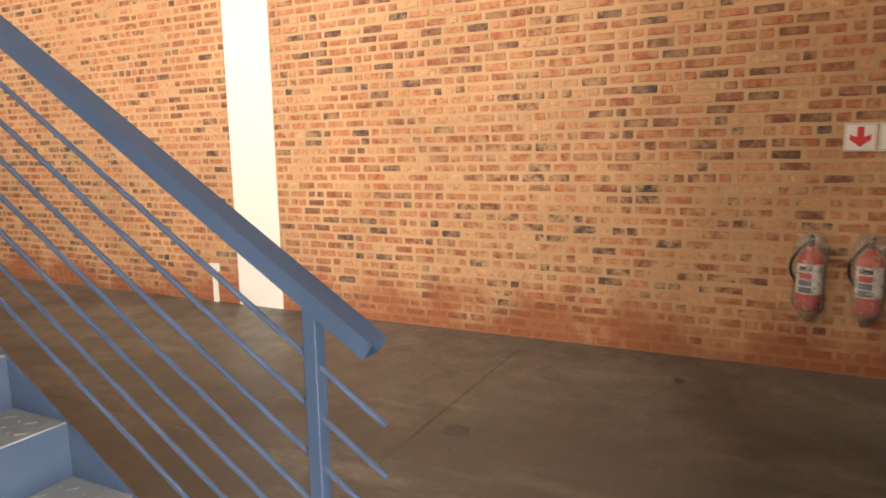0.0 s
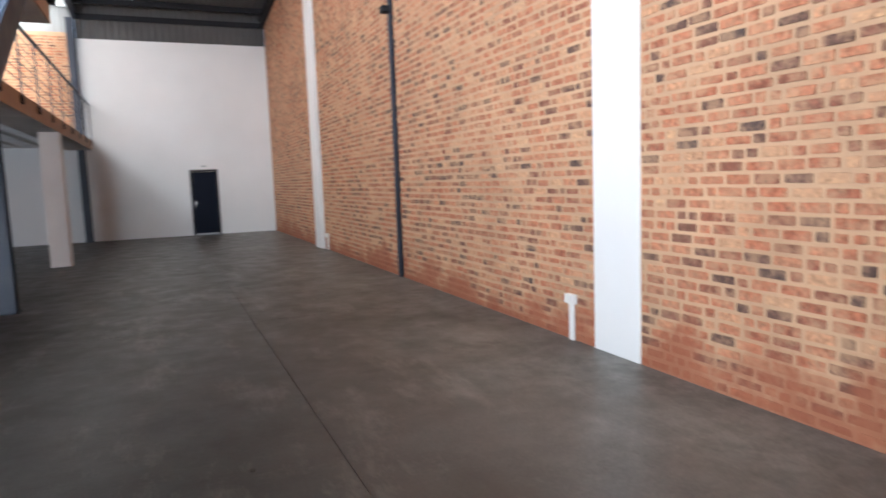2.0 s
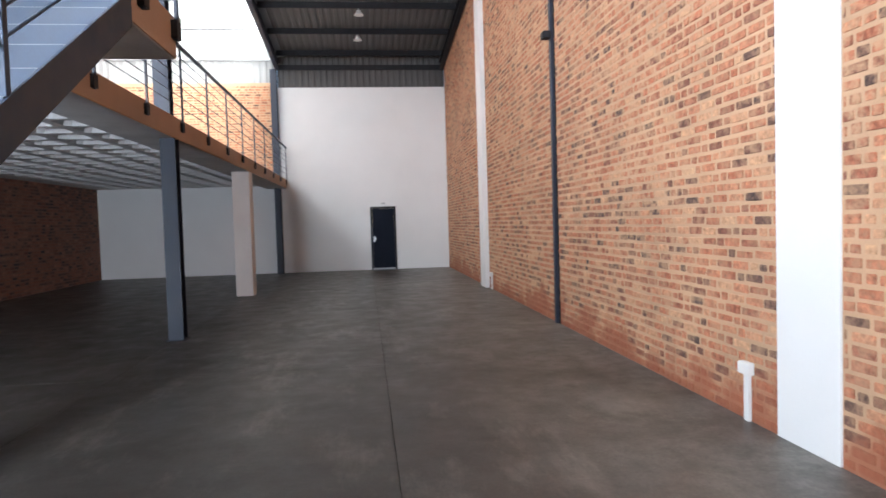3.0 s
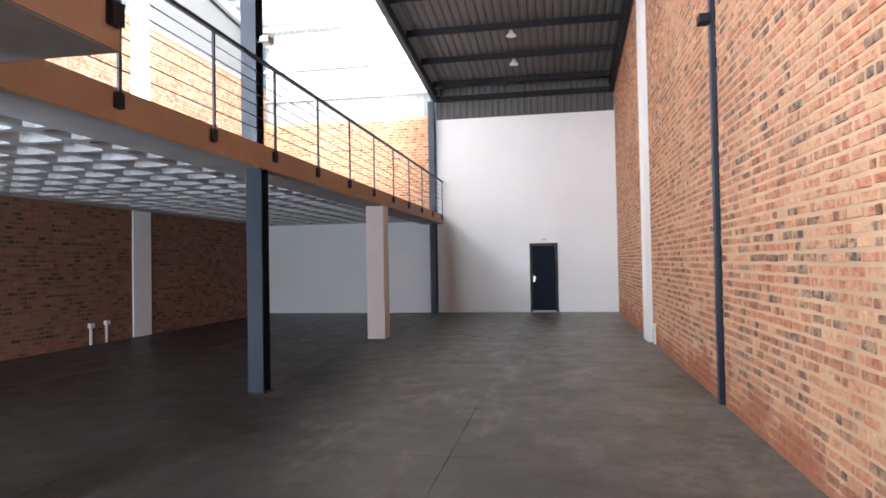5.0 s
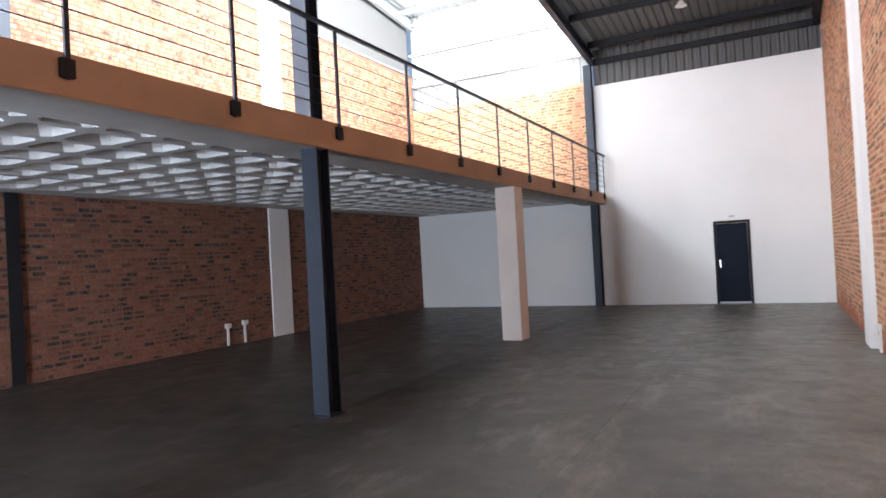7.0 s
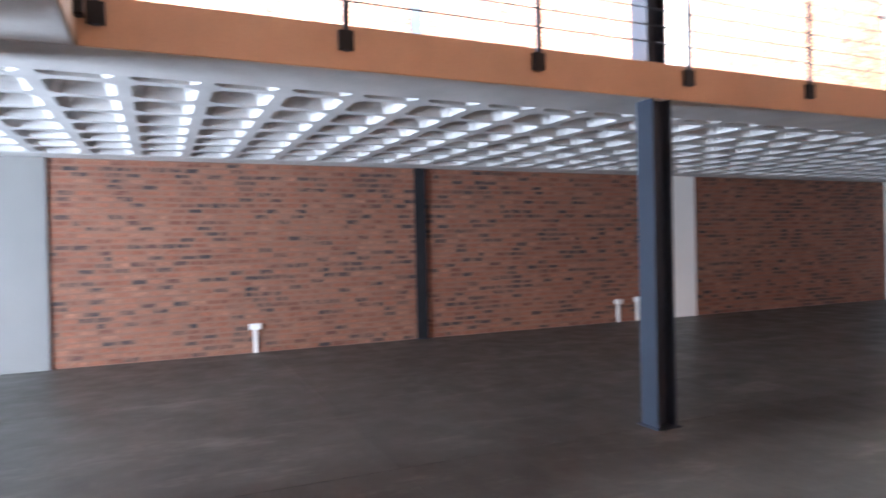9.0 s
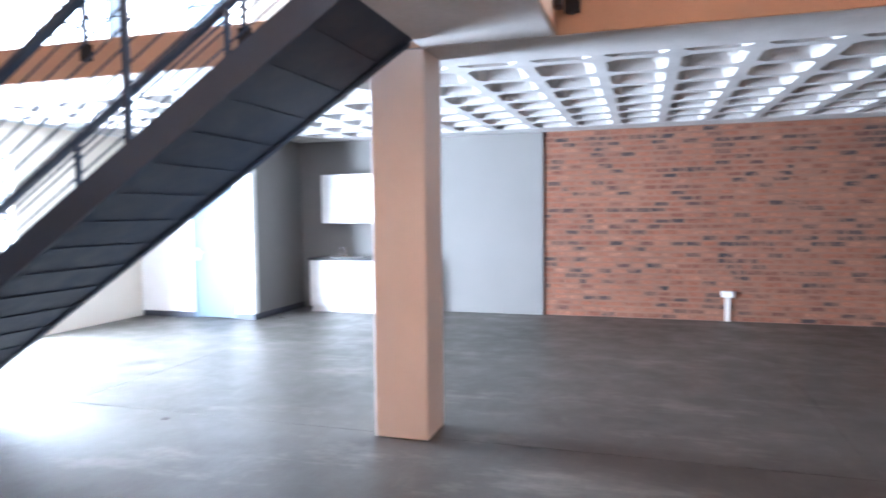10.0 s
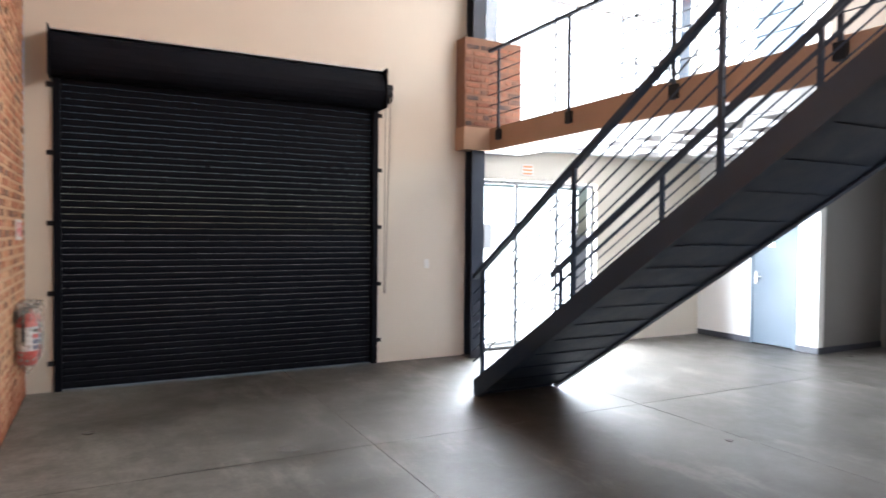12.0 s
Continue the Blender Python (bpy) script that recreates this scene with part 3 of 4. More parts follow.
def pendant(x, y, z_top, drop):
    ob = group_at("pendant_lamp", x, y, z_top, "small unlit white high-bay lamp hanging from the roof", "lamp", "roof lamps")
    cord = tube(bmesh.new(), (x, y, z_top), (x, y, z_top - drop), 0.012, 6)
    shade = spin(bmesh.new(), [(0.05, z_top - drop), (0.07, z_top - drop - 0.06), (0.12, z_top - drop - 0.11), (0.13, z_top - drop - 0.13), (0.11, z_top - drop - 0.13)], x, y)
    under(ob, part("cord", cord, M_GALV), part("shade", shade, M_PVC, smooth=True))
    return ob


pendant(2.94, 17.9, roof_r(17.9) + 0.03, 0.06)
pendant(2.88, 19.65, roof_r(19.65) + 0.03, 0.06)
pendant(-2.5, 17.9, roof_l(17.9) + 0.03, 1.5)

fl = group_at("flood_light", 0.3, 9.56, 4.38, "small grey flood light on the steel column", "lamp")
under(fl, part("housing", B(0.4, 0.52, 9.48, 9.64, 4.34, 4.42, bevel=0.01, m=None), M_GALV), part("arm", B(0.318, 0.4, 9.54, 9.58, 4.36, 4.40, bevel=0.004), M_GALV))

# ---- mezzanine railing ----


def rail_run(name, a, b, posts, face_out, label, rods=6):
    """A level balustrade from a to b (plan points) with posts at distances along it, fixed to the slab's face."""
    a, b = Vector((*a, 0)), Vector((*b, 0))
    d = (b - a).normalized()
    o = Vector((*face_out, 0))
    ob = group_at(name, a.x, a.y, SLAB_HI, label, "railing", "balustrades")
    bits = []
    rot = Matrix.Rotation(math.atan2(d.y, d.x), 4, "Z")
    L = (b - a).length
    m = Matrix.Translation(a + o * 0.03) @ rot
    bits.append(part("handrail", B(-0.02, L + 0.02, -0.025, 0.025, 4.07, 4.11, bevel=0.006, m=m), M_STEEL))
    for k in range(rods):
        z = 3.22 + 0.14 * k
        p = a + o * 0.045
        bits.append(part("rod", tube(bmesh.new(), p + Vector((0, 0, z)), p + d * L + Vector((0, 0, z)), 0.006, 6), M_STEEL))
    for s in posts:
        m = Matrix.Translation(a + d * s + o * 0.022) @ rot
        bits.append(part("post", B(-0.02, 0.02, -0.012, 0.012, 2.89, 4.07, bevel=0.003, m=m), M_STEEL))
        m = Matrix.Translation(a + d * s + o * 0.018) @ rot
        under(bits[-1], part("bracket", B(-0.05, 0.05, -0.02, 0.03, 2.90, 3.03, bevel=0.004, m=m), M_BLACK))
    under(ob, *bits)
    return ob


rail_run("railing", (EDGE, 5.3), (EDGE, 21.95), [0.07] + [1.55 + 1.505 * k for k in range(10)] + [16.55], (1, 0), "blue-grey steel railing with thin rods along the mezzanine edge")
rail_run("railing", (EDGE, -1.7), (EDGE, 4.2), [0.2, 1.65, 3.15, 4.65, 5.8], (1, 0), "blue-grey steel railing along the mezzanine edge above the entrance")
rail_run("railing", (1.62, 4.4), (1.62, 5.26), [0.1, 0.8], (1, 0), "short blue-grey steel railing on the stair landing")
rail_run("railing", (0.45, 5.272), (1.6, 5.272), [0.1, 0.75], (0, 1), "short blue-grey steel railing across the stair landing")

# ---- stair ----
stair = group_at("staircase", 1.11, 0.1, 0, "blue painted straight steel staircase with chequer plate treads", "staircase")
N, RISE, GO = 18, SLAB_HI / 18, 0.2665
SLOPE = RISE / GO
bits = []
for x0, x1 in ((0.60, 0.612), (1.608, 1.62)):
    bm = prism(bmesh.new(), [(0.0, 0.0), (0.06, 0.0), (4.33, 2.733), (4.33, 2.945), (-0.02, 0.161), (-0.02, 0.02)], "x", x0, x1)
    xa, xb = (x1, x1 + 0.05) if x0 < 1 else (x0 - 0.05, x0)
    prism(bm, [(0.06, 0.0), (4.33, 2.733), (4.33, 2.745), (0.06, 0.012)], "x", xa, xb)
    bits.append(part("stringer", bm, M_STAIR))


def tread_mesh():
    bm = B(0.612, 1.608, 0.0, GO + 0.02, -0.005, 0.0)
    for i in range(16):
        for j in range(5):
            cx, cy = 0.66 + i * 0.06, 0.035 + j * 0.052
            s = 1 if (i + j) % 2 else -1
            m = Matrix.Translation((cx, cy, 0.0008)) @ Matrix.Rotation(s * 0.785, 4, "Z")
            box(bm, -0.016, 0.016, -0.004, 0.004, -0.001, 0.001, m=m)
    return bm


tread_proto = part("tread", tread_mesh(), M_TREAD)
riser_proto = part("riser", B(0.612, 1.608, -0.004, 0.0, -RISE, -0.005), M_STAIR)
for k in range(N - 1):
    for proto in (tread_proto, riser_proto):
        o = proto if k == 0 else new(proto.name.split(".")[0], proto.data)
        o.location = (0, -0.02 + GO * k, RISE * (k + 1))
        bits.append(o)
for k in range(16):
    ya, yb = 0.12 + GO * k, 0.12 + GO * (k + 1) + 0.015
    za, zb = SLOPE * (ya - 0.045) + 0.018, SLOPE * (yb - 0.045) + 0.006
    bits.append(part("soffit_plate", prism(bmesh.new(), [(ya, za), (yb, zb), (yb, zb + 0.003), (ya, za + 0.003)], "x", 0.613, 1.607), M_STAIR))
for x, side in ((0.62, -1), (1.595, 1)):
    xr = x
    rail_z = lambda y: 1.215 + SLOPE * (y + 0.05)
    ang = math.atan(SLOPE)
    Lr = (4.42 - (-0.05)) / math.cos(ang)
    m = Matrix.Translation((xr, -0.05, 1.215)) @ Matrix.Rotation(ang, 4, "X")
    hr = bmesh.new()
    rings = []
    for w, h, y in ((0.032, 0.021, 0.0), (0.032, 0.021, Lr), (0.029, 0.018, Lr), (0.029, 0.018, 0.0)):
        rings.append([hr.verts.new(m @ Vector((sx * w, y, sz * h))) for sx, sz in ((-1, -1), (1, -1), (1, 1), (-1, 1))])
    for lo, hi in zip(rings, rings[1:] + rings[:1]):
        for q in range(4):
            hr.faces.new((lo[q], lo[(q + 1) % 4], hi[(q + 1) % 4], hi[q]))
    bits.append(part("handrail", hr, M_STAIR))
    for y in (0.11, 1.53, 2.94, 4.24):
        low = 0.05 + SLOPE * y
        bits.append(part("post", B(xr - 0.018, xr + 0.018, y - 0.018, y + 0.018, low, rail_z(y) - 0.02, bevel=0.003), M_STAIR))
    for k in range(7):
        dz = 0.155 + 0.118 * k
        bits.append(part("rod", tube(bmesh.new(), (xr, -0.07, rail_z(-0.07) - dz), (xr, 4.32, rail_z(4.32) - dz), 0.0075, 8), M_STAIR))
under(stair, *bits)

# ---- roller shutter ----
shutter = group_at("roller_shutter", 3.68, YF, 0, "closed navy black steel roller shutter in the cream wall", "roller shutter")
bits = []
slat = prism(bmesh.new(), [(0.0, 0.0), (0.006, 0.008), (0.009, 0.035), (0.006, 0.060), (0.0, 0.068), (-0.008, 0.068), (-0.008, 0.0)], "x", 1.97, 5.40)
slat_ob = part("slat", slat, M_NAVY)
for k in range(47):
    o = slat_ob if k == 0 else new("slat", slat_ob.data)
    o.location = (0, YF - 0.03, 0.014 + 0.07 * k)
    bits.append(o)
for x0, x1 in ((1.915, 1.985), (5.385, 5.455)):
    bits.append(part("guide", B(x0, x1, YF - 0.06, YF + 0.03, 0.0, 3.3, bevel=0.004), M_NAVY))
for x0 in (1.86, 5.455):
    for z in (0.27, 0.99, 1.71, 2.43, 3.12):
        bits.append(part("lug", B(x0, x0 + 0.055, YF, YF + 0.02, z, z + 0.05, bevel=0.003), M_BLACK))
hood = []
for i in range(13):
    a = math.radians(100 - 190 * i / 12)
    hood.append((YF + 0.08 + 0.2 * math.cos(a), 3.44 + 0.22 * math.sin(a)))
hood += [(YF, 3.22), (YF, 3.66)]
bits.append(part("hood", prism(bmesh.new(), hood, "x", 1.92, 5.46), M_NAVY))
bits.append(part("hood_flashing", B(1.92, 5.48, YF, YF + 0.18, 3.66, 3.675, bevel=0.003), M_GALV))
for x0 in (1.9, 5.465):
    bits.append(part("end_plate", B(x0, x0 + 0.015, YF, YF + 0.3, 3.2, 3.68, bevel=0.003), M_NAVY))
gear = tube(bmesh.new(), (1.82, YF + 0.18, 3.36), (1.9, YF + 0.18, 3.36), 0.09, 16)
tube(gear, (1.80, YF + 0.18, 3.46), (1.9, YF + 0.18, 3.46), 0.05, 12)
bits.append(part("chain_wheel", gear, M_BLACK))
for dy in (0.1, 0.26):
    bits.append(part("chain", tube(bmesh.new(), (1.85, YF + dy, 3.36), (1.87, YF + 0.1 + dy * 0.3, 0.9), 0.006, 6), M_CORD))
under(shutter, *bits)
tagged(part("light_switch", B(1.18, 1.25, YF, YF + 0.012, 1.2, 1.32, bevel=0.004), M_PVC), "small white switch plate on the cream wall", "switch")

# ---- glazed entrance ----
ent = group_at("window_1", -0.93, -2.1, 0, "glazed aluminium entrance front, blown out by daylight", "window", kind="structure")
bits = []
for x in (0.40, -0.28, -1.0, -1.67):
    bits.append(part("mullion", B(x - 0.025, x + 0.025, -2.16, -2.10, 0, 2.42, bevel=0.004), M_FRAME))
for z in (0.0, 2.37):
    bits.append(part("transom", B(-1.7, 0.45, -2.155, -2.105, z, z + 0.05, bevel=0.004), M_FRAME))
for xa, xb in ((0.375, -0.255), (-0.305, -0.975), (-1.025, -1.645)):
    g = part("pane", B(xb, xa, -2.133, -2.127, 0.05, 2.37), M_GLASS)
    g.visible_shadow = False
    bits.append(g)
bits.append(part("door_handle", box(tube(bmesh.new(), (-0.22, -2.06, 0.9), (-0.22, -2.06, 1.3), 0.012), -0.235, -0.205, -2.1, -2.06, 0.93, 0.95), M_CHROME))
bits.append(part("notice", B(0.12, 0.3, -2.12, -2.116, 1.45, 1.8), M_LABEL, label="grey notice on the glass"))
under(ent, *bits)
ex = tagged(part("exit_sign", B(-0.5, -0.3, -2.02, -2.008, 2.5, 2.66, bevel=0.003), M_PVC), "small white and orange sign over the entrance", "sign")
for z in (2.53, 2.58, 2.63):
    part("lettering_bar", B(-0.48, -0.32, -2.008, -2.005, z - 0.015, z + 0.012), M_ORANGE, ex)
pier = structure(part("wall_pier", B(-0.1, 0.79, -1.985, -1.756, SLAB_HI + 0.004, 4.25), M_MORTAR_R), "low red brick pier at the upper window", "wall")
upw = group_at("window_2", -2, -2.1, SLAB_HI, "tall upper window over the entrance, blown out by daylight", "window", kind="structure")
bits = []
for x in (0.42, -0.95, -2.25, -3.05, -3.87):
    bits.append(part("mullion", B(x - 0.022, x + 0.022, -2.16, -2.1, SLAB_HI, 8.0, bevel=0.004), M_FRAME))
for z in (SLAB_HI + 0.02, 5.1, 6.6, 7.95):
    bits.append(part("transom", B(-3.9, 0.44, -2.155, -2.105, z - 0.022, z + 0.022, bevel=0.004), M_FRAME))
g = part("pane", B(-3.88, 0.43, -2.133, -2.127, SLAB_HI, 8.0), M_GLASS)
g.visible_shadow = False
bits.append(g)
sash = bmesh.new()
for a in ((-3.0, -2.25, -1.86, -1.83, 3.5, 3.54), (-3.0, -2.25, -1.86, -1.83, 5.02, 5.06), (-3.0, -2.96, -1.86, -1.83, 3.5, 5.06), (-2.29, -2.25, -1.86, -1.83, 3.5, 5.06), (-3.0, -2.25, -1.86, -1.83, 4.28, 4.31), (-2.29, -2.25, -2.1, -1.83, 5.0, 5.04)):
    box(sash, *a)
bits.append(part("sash", sash, M_FRAME, label="opened aluminium sash"))
under(upw, *bits)

# ---- washroom block and kitchenette ----


def block(z0, z1, name):
    bm = bmesh.new()
    box(bm, -4.05, -3.92, -2.02, -1.0, z0, z1)
    box(bm, -4.05, -3.92, -0.24, 0.08, z0, z1)
    box(bm, -4.05, -3.92, -1.0, -0.24, z0 + 2.08, z1)
    # Return face kept apart and coloured grey to stand for its shade.
    structure(part(name + "_return", B(XL, -4.05, -0.05, 0.08, z0, z1), M_PLASTER_SHADE), "grey plastered return of the washroom block", "wall")
    return structure(part(name, bm, M_WHITE), "white painted partition of the washroom block", "wall")


block(0, RIB_Z - 0.006, "partition_1")
block(SLAB_HI, 5.6, "partition_2")


def blue_door(z0, k):
    d = group_at("door_%d" % k, -3.95, -0.62, z0, "closed slate blue timber door in the white partition", "door", kind="structure")
    f = bmesh.new()
    box(f, -4.03, -3.91, -1.0, -0.96, z0, z0 + 2.08, bevel=0.003)
    box(f, -4.03, -3.91, -0.28, -0.24, z0, z0 + 2.08, bevel=0.003)
    box(f, -4.03, -3.91, -0.96, -0.28, z0 + 2.04, z0 + 2.08, bevel=0.003)
    h = B(-3.915, -3.905, -0.93, -0.885, z0 + 0.92, z0 + 1.12, bevel=0.003)
    tube(h, (-3.905, -0.907, z0 + 1.04), (-3.86, -0.907, z0 + 1.04), 0.009)
    tube(h, (-3.86, -0.91, z0 + 1.04), (-3.86, -0.79, z0 + 1.04), 0.009)
    blue_leaf = part("door_leaf", B(-3.96, -3.918, -0.958, -0.282, z0 + 0.02, z0 + 2.038, bevel=0.003), M_BLUE_DOOR)
    under(d, blue_leaf, part("door_frame", f, M_BLUE_DOOR))
    under(blue_leaf, part("door_handle", h, M_CHROME, label="chrome lever handle"), part("door_plate", B(-3.918, -3.914, -0.73, -0.6, z0 + 1.5, z0 + 1.57, bevel=0.001), M_CHROME, label="small metal door plate"))


blue_door(0.0, 2)
blue_door(SLAB_HI, 3)
sk = bmesh.new()
box(sk, -3.92, -3.905, -2.0, -1.0, 0, 0.09, bevel=0.003)
box(sk, -3.92, -3.905, -0.24, 0.095, 0, 0.09, bevel=0.003)
box(sk, XL + 0.02, -3.92, 0.08, 0.095, 0, 0.09, bevel=0.003)
structure(part("baseboard", sk, M_SKIRT), "dark painted skirting along the white partition", "skirting")
structure(part("wall_west_plaster", B(XL - 0.004, XL + 0.04, 0.08, 4.31, 0, RIB_Z - 0.006, bevel=0.003), M_PLASTER_SHADE), "plain grey plastered wall behind the kitchenette", "wall")


def cabinet(y0, y1, x1, z0, z1, label):
    ob = group_at("kitchen_cabinet", XL + 0.04, y0, z0, label, "cabinet", "kitchenette units")
    xb = XL + 0.042
    body = B(xb, x1 - 0.02, y0, y1, z0, z1, bevel=0.002)
    under(ob, part("body", body, M_LAMINATE))
    half = (y1 - y0) / 2
    for k in range(2):
        a = y0 + k * half + 0.002
        under(ob, part("cabinet_door", B(x1 - 0.018, x1, a, a + half - 0.004, z0 + 0.002, z1 - 0.002, bevel=0.002), M_LAMINATE))
    return ob


cabinet(0.50, 1.35, -4.92, 0.10, 0.86, "white laminate base cabinet of the kitchenette")
cabinet(1.354, 2.2, -4.92, 0.10, 0.86, "white laminate base cabinet of the kitchenette")
tagged(part("plinth", B(XL + 0.042, -4.97, 0.51, 2.19, 0, 0.10), M_LAMINATE), "recessed white plinth under the base cabinets", "plinth")
cabinet(0.64, 1.37, -5.12, 1.47, 2.28, "white laminate wall cabinet over the sink")
cabinet(1.374, 2.1, -5.12, 1.47, 2.28, "white laminate wall cabinet over the worktop")
tagged(part("worktop", B(XL + 0.042, -4.9, 0.48, 2.22, 0.86, 0.90, bevel=0.004), M_TOP), "dark stone worktop on the white base cabinets", "worktop")
sink = group_at("sink", -5.2, 1.0, 0.9, "steel sink with a mixer tap in the worktop", "sink")
bm = B(-5.4, -5.0, 0.75, 1.35, 0.9, 0.908, bevel=0.003)
tap = tube(bmesh.new(), (-5.36, 0.95, 0.905), (-5.36, 0.95, 1.05), 0.016)
tube(tap, (-5.36, 0.95, 1.045), (-5.2, 0.95, 1.06), 0.012)
tube(tap, (-5.36, 0.85, 0.905), (-5.36, 0.85, 0.98), 0.02)
under(sink, part("basin", bm, M_CHROME), part("tap", tap, M_CHROME, label="chrome mixer tap"))

# ---- sockets on conduits ----


def socket(x, y, out, z, w=0.13, drop=True):
    ob = group_at("power_socket", x, y, 0, "white surface socket box on an upright conduit by the floor", "socket", "wall sockets")
    d = out
    bx = B(min(x, x + d * 0.05), max(x, x + d * 0.05), y - w / 2, y + w / 2, z - 0.045, z + 0.045, bevel=0.006)
    pl = B(min(x + d * 0.05, x + d * 0.058), max(x + d * 0.05, x + d * 0.058), y - w / 2 + 0.006, y + w / 2 - 0.006, z - 0.038, z + 0.038, bevel=0.003)
    cd = B(min(x, x + d * 0.03), max(x, x + d * 0.03), y - 0.028, y + 0.028, 0, z - 0.045, bevel=0.003)
    under(ob, part("back_box", bx, M_PVC), part("face_plate", pl, M_PVC), part("conduit", cd, M_PVC))
    return ob


socket(XR, 4.66, -1, 0.39)
socket(XR, 14.4, -1, 0.33)
socket(XL, 6.99, 1, 0.40, 0.17)
socket(XL, 13.81, 1, 0.40, 0.15)
socket(XL, 14.28, 1, 0.42, 0.15)
tagged(part("blank_plate", B(-0.62, -0.5, YE - 0.01, YE, 0.28, 0.36, bevel=0.003), M_PVC), "white blank plate low on the end wall", "socket")

# ---- fire extinguishers and signs ----


def extinguisher(y):
    x = XR - 0.1
    ob = group_at("fire_extinguisher", x, y, 0.38, "red fire extinguisher in a clear plastic bag on the brick wall", "fire extinguisher", "fire extinguishers")
    body = spin(bmesh.new(), [(0.06, 0.42), (0.078, 0.44), (0.08, 0.5), (0.08, 0.78), (0.07, 0.83), (0.035, 0.865), (0.03, 0.88)], x, y)
    lab = spin(bmesh.new(), [(0.0808, 0.55), (0.0815, 0.552), (0.0815, 0.76), (0.0808, 0.762)], x, y)
    valve = tube(bmesh.new(), (x, y, 0.88), (x, y, 0.93), 0.022, 12)
    box(valve, x - 0.09, x + 0.03, y - 0.012, y + 0.012, 0.925, 0.94, bevel=0.003)
    box(valve, x - 0.1, x + 0.01, y - 0.011, y + 0.011, 0.95, 0.962, bevel=0.003)
    hose = bmesh.new()
    pts = [Vector((x + 0.02, y + 0.02 + 0.1 * math.sin(k * 0.3), 0.91 - 0.035 * k)) for k in range(11)]
    for a, b in zip(pts, pts[1:]):
        tube(hose, a, b, 0.011, 8)
    bag = spin(bmesh.new(), [(0.012, 0.34), (0.06, 0.40), (0.1, 0.47), (0.108, 0.6), (0.11, 0.8), (0.112, 0.88), (0.09, 0.95), (0.075, 0.97)], x + 0.0, y, 24)
    for v in bag.verts:
        w = noise.noise(v.co * 14) * 0.014
        v.co.x += w
        v.co.y += noise.noise(v.co * 11 + Vector((3, 1, 2))) * 0.018
        v.co.x = min(v.co.x, XR - 0.004)
    bracket = B(x + 0.06, XR, y - 0.02, y + 0.02, 0.8, 0.9, bevel=0.003)
    lob = part("label", lab, M_LABEL, label="white printed label", smooth=True)
    under(ob, part("cylinder", body, M_RED_PAINT, smooth=True), lob, part("valve", valve, M_BLACK), part("hose", hose, M_BLACK), part("bag", bag, M_FILM, label="clear crinkled plastic bag", smooth=True), part("bracket", bracket, M_BLACK))
    for za, zb, mt in ((0.715, 0.745, M_BLACK), (0.66, 0.7, M_SIGN_RED), (0.61, 0.65, M_INK), (0.56, 0.6, M_INK)):
        for a in (0.25, 0.75, 1.25):
            bm = bmesh.new()
            for i in range(4):
                t0, t1 = math.pi - 0.9 + a * 0.65 - 0.2 + 0.1 * i, math.pi - 0.9 + a * 0.65 - 0.2 + 0.1 * (i + 1)
                q = [bm.verts.new((x + 0.0822 * math.cos(t), y + 0.0822 * math.sin(t), z)) for t, z in ((t0, za), (t1, za), (t1, zb), (t0, zb))]
                bm.faces.new(q)
            o = part("label_print", bm, mt)
            under(lob, o)
    ob.location.z += 0.045
    return ob


extinguisher(-1.077)
extinguisher(-1.43)


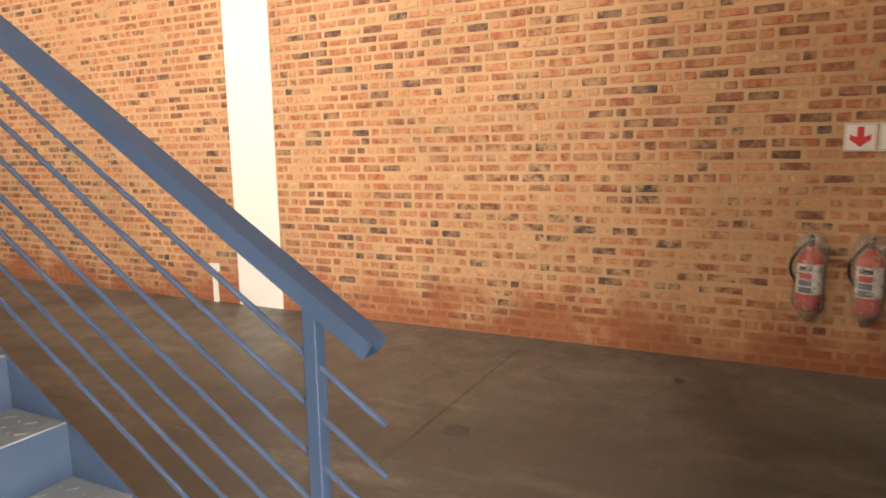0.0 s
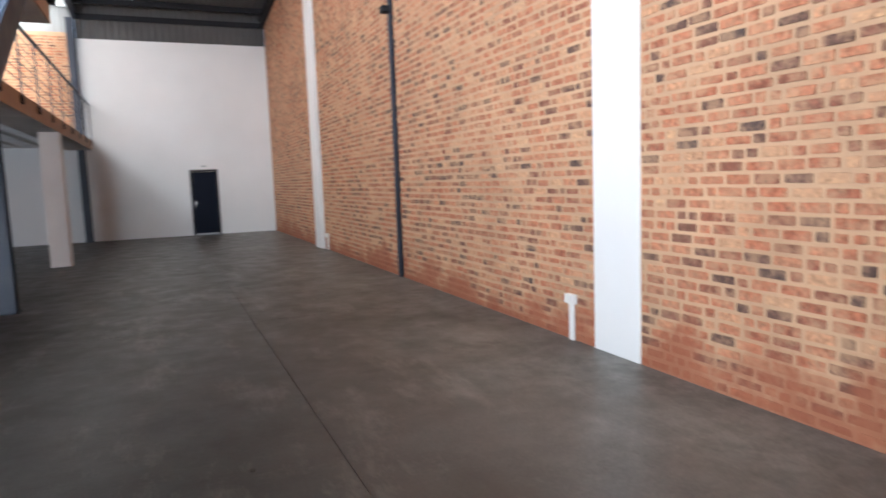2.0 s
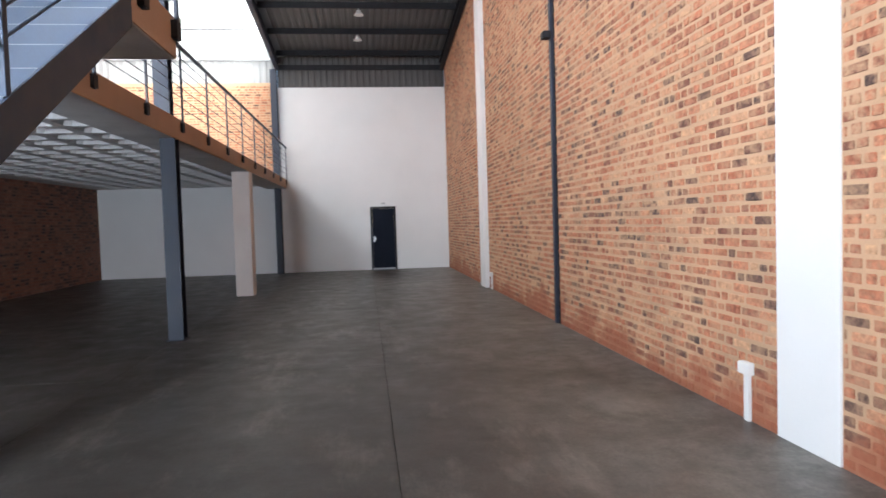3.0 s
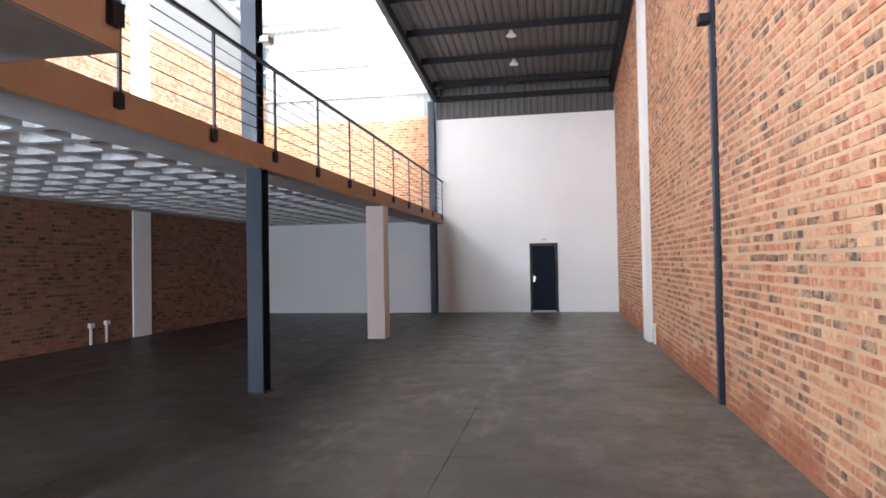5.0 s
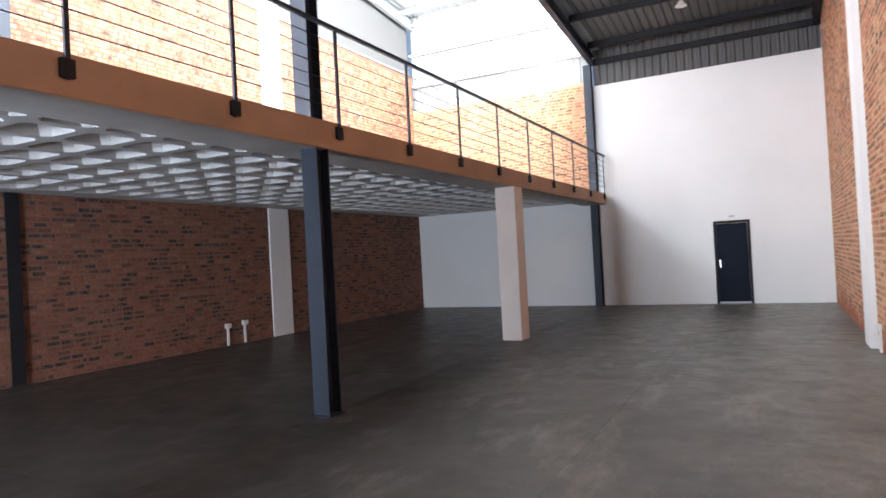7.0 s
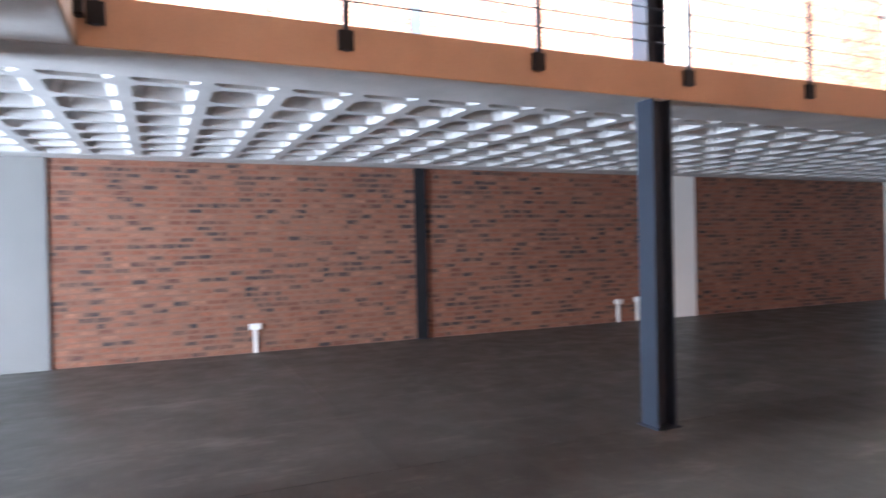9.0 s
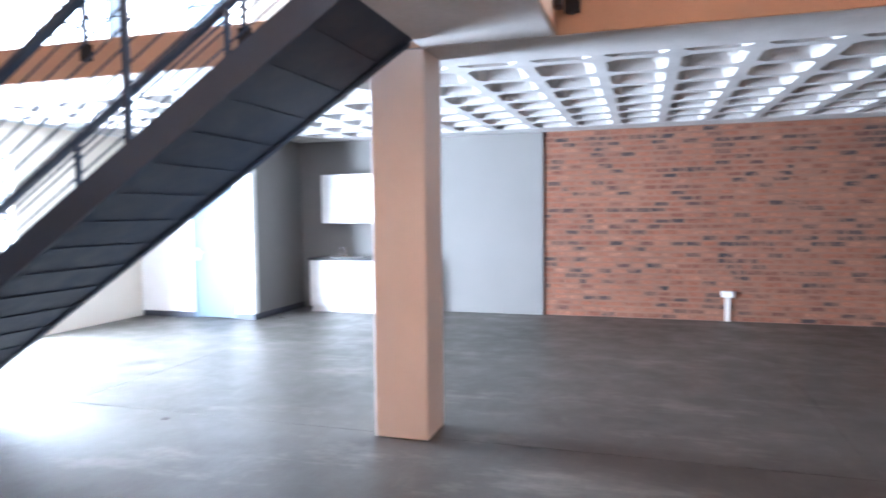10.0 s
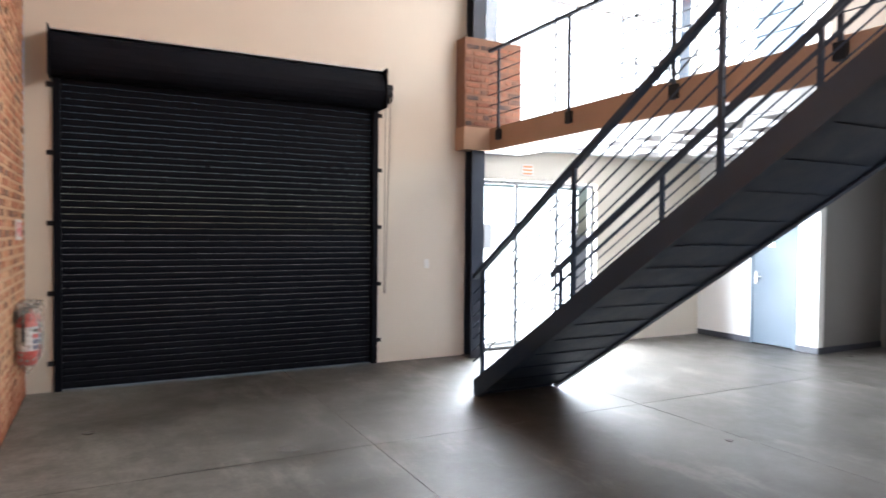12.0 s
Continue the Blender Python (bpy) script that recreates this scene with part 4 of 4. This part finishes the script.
def wall_sign(y0, kind):
    ob = group_at("wall_sign", XR, y0, 1.51, "square white safety sign with a red symbol on the brick wall", "sign", "safety signs")
    bits = [part("sign_plate", B(XR - 0.012, XR - 0.004, y0, y0 + 0.19, 1.51, 1.70, bevel=0.002), M_PVC)]
    rim = bmesh.new()
    for a in ((0.006, 0.184, 0.006, 0.012), (0.006, 0.184, 0.178, 0.184), (0.006, 0.012, 0.012, 0.178), (0.178, 0.184, 0.012, 0.178)):
        box(rim, XR - 0.0135, XR - 0.012, y0 + a[0], y0 + a[1], 1.51 + a[2], 1.51 + a[3])
    bits.append(part("sign_rim", rim, M_GALV))
    c = y0 + 0.095
    if kind == "arrow":
        pts = [(c - 0.02, 1.675), (c + 0.02, 1.675), (c + 0.02, 1.605), (c + 0.062, 1.625), (c + 0.062, 1.59), (c, 1.54), (c - 0.062, 1.59), (c - 0.062, 1.625), (c - 0.02, 1.605)]
        bits.append(part("arrow", prism(bmesh.new(), pts, "x", XR - 0.0145, XR - 0.012), M_SIGN_RED, label="red arrow pointing down"))
    else:
        pts = [(c - 0.03, 1.54), (c + 0.03, 1.54), (c + 0.03, 1.63), (c + 0.01, 1.655), (c + 0.01, 1.675), (c - 0.04, 1.675), (c - 0.04, 1.66), (c - 0.012, 1.655), (c - 0.03, 1.63)]
        bits.append(part("symbol", prism(bmesh.new(), pts, "x", XR - 0.0145, XR - 0.012), M_SIGN_RED, label="red bottle shape"))
    under(ob, *bits)
    ob.location.z += 0.06


wall_sign(-1.42, "arrow")
wall_sign(-1.62, "bottle")

# ---- bricks, piece by piece ----
brick_wall(wall_right, YF, YE, 0.0, roof_r, ((3.73, 4.32), (9.35, 9.47), (14.75, 15.32)), XR, -1, (M_BRICK, M_BRICK_ONE), (0.1, 3.7, 0.35), "tan and orange face bricks with burnt headers")
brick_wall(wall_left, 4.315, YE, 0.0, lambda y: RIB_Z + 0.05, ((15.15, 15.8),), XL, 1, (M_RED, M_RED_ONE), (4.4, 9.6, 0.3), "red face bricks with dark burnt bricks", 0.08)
up = new("brickwork", brick_mesh("brickwork", lay_bricks(-2.0, YE, SLAB_HI + 0.01, lambda y: 7.3, ((15.15, 15.8),)), "x", XL, 1, M_BRICK))
up.parent = wall_left
tagged(up, "tan face bricks over the mezzanine", kind="stuff")
gb = new("brickwork", brick_mesh("brickwork", lay_bricks(XL, 0.02, SLAB_HI + 0.01, lambda x: 6.2), "y", YE - 0.034, -1, M_BRICK))
gb.parent = gable
tagged(gb, "tan face bricks in the gable", kind="stuff")
pb = new("brickwork", brick_mesh("brickwork", lay_bricks(-0.1, 0.79, SLAB_HI + 0.01, lambda x: 4.3), "y", -1.75, 1, M_RED))
pb.parent = pier
tagged(pb, "red face bricks of the pier", kind="stuff")

# ---- scraps on the floor ----
for k, (x, y, r) in enumerate(((0.47, 2.15, 0.035), (3.72, 0.80, 0.11), (5.1, -0.3, 0.05), (2.6, 3.2, 0.02), (-4.2, 0.37, 0.05))):
    bm = bmesh.new()
    pts = [(x + r * (0.6 + 0.5 * rng.random()) * math.cos(a), y + r * (0.6 + 0.5 * rng.random()) * math.sin(a)) for a in (0.2, 1.1, 2.3, 3.3, 4.4, 5.5)]
    prism(bm, pts, "z", 0.0, 0.006 if r < 0.1 else 0.002)
    tagged(part("scrap", bm, M_JOINT), "small dark scrap of dried dirt on the concrete floor", "debris", "floor scraps")
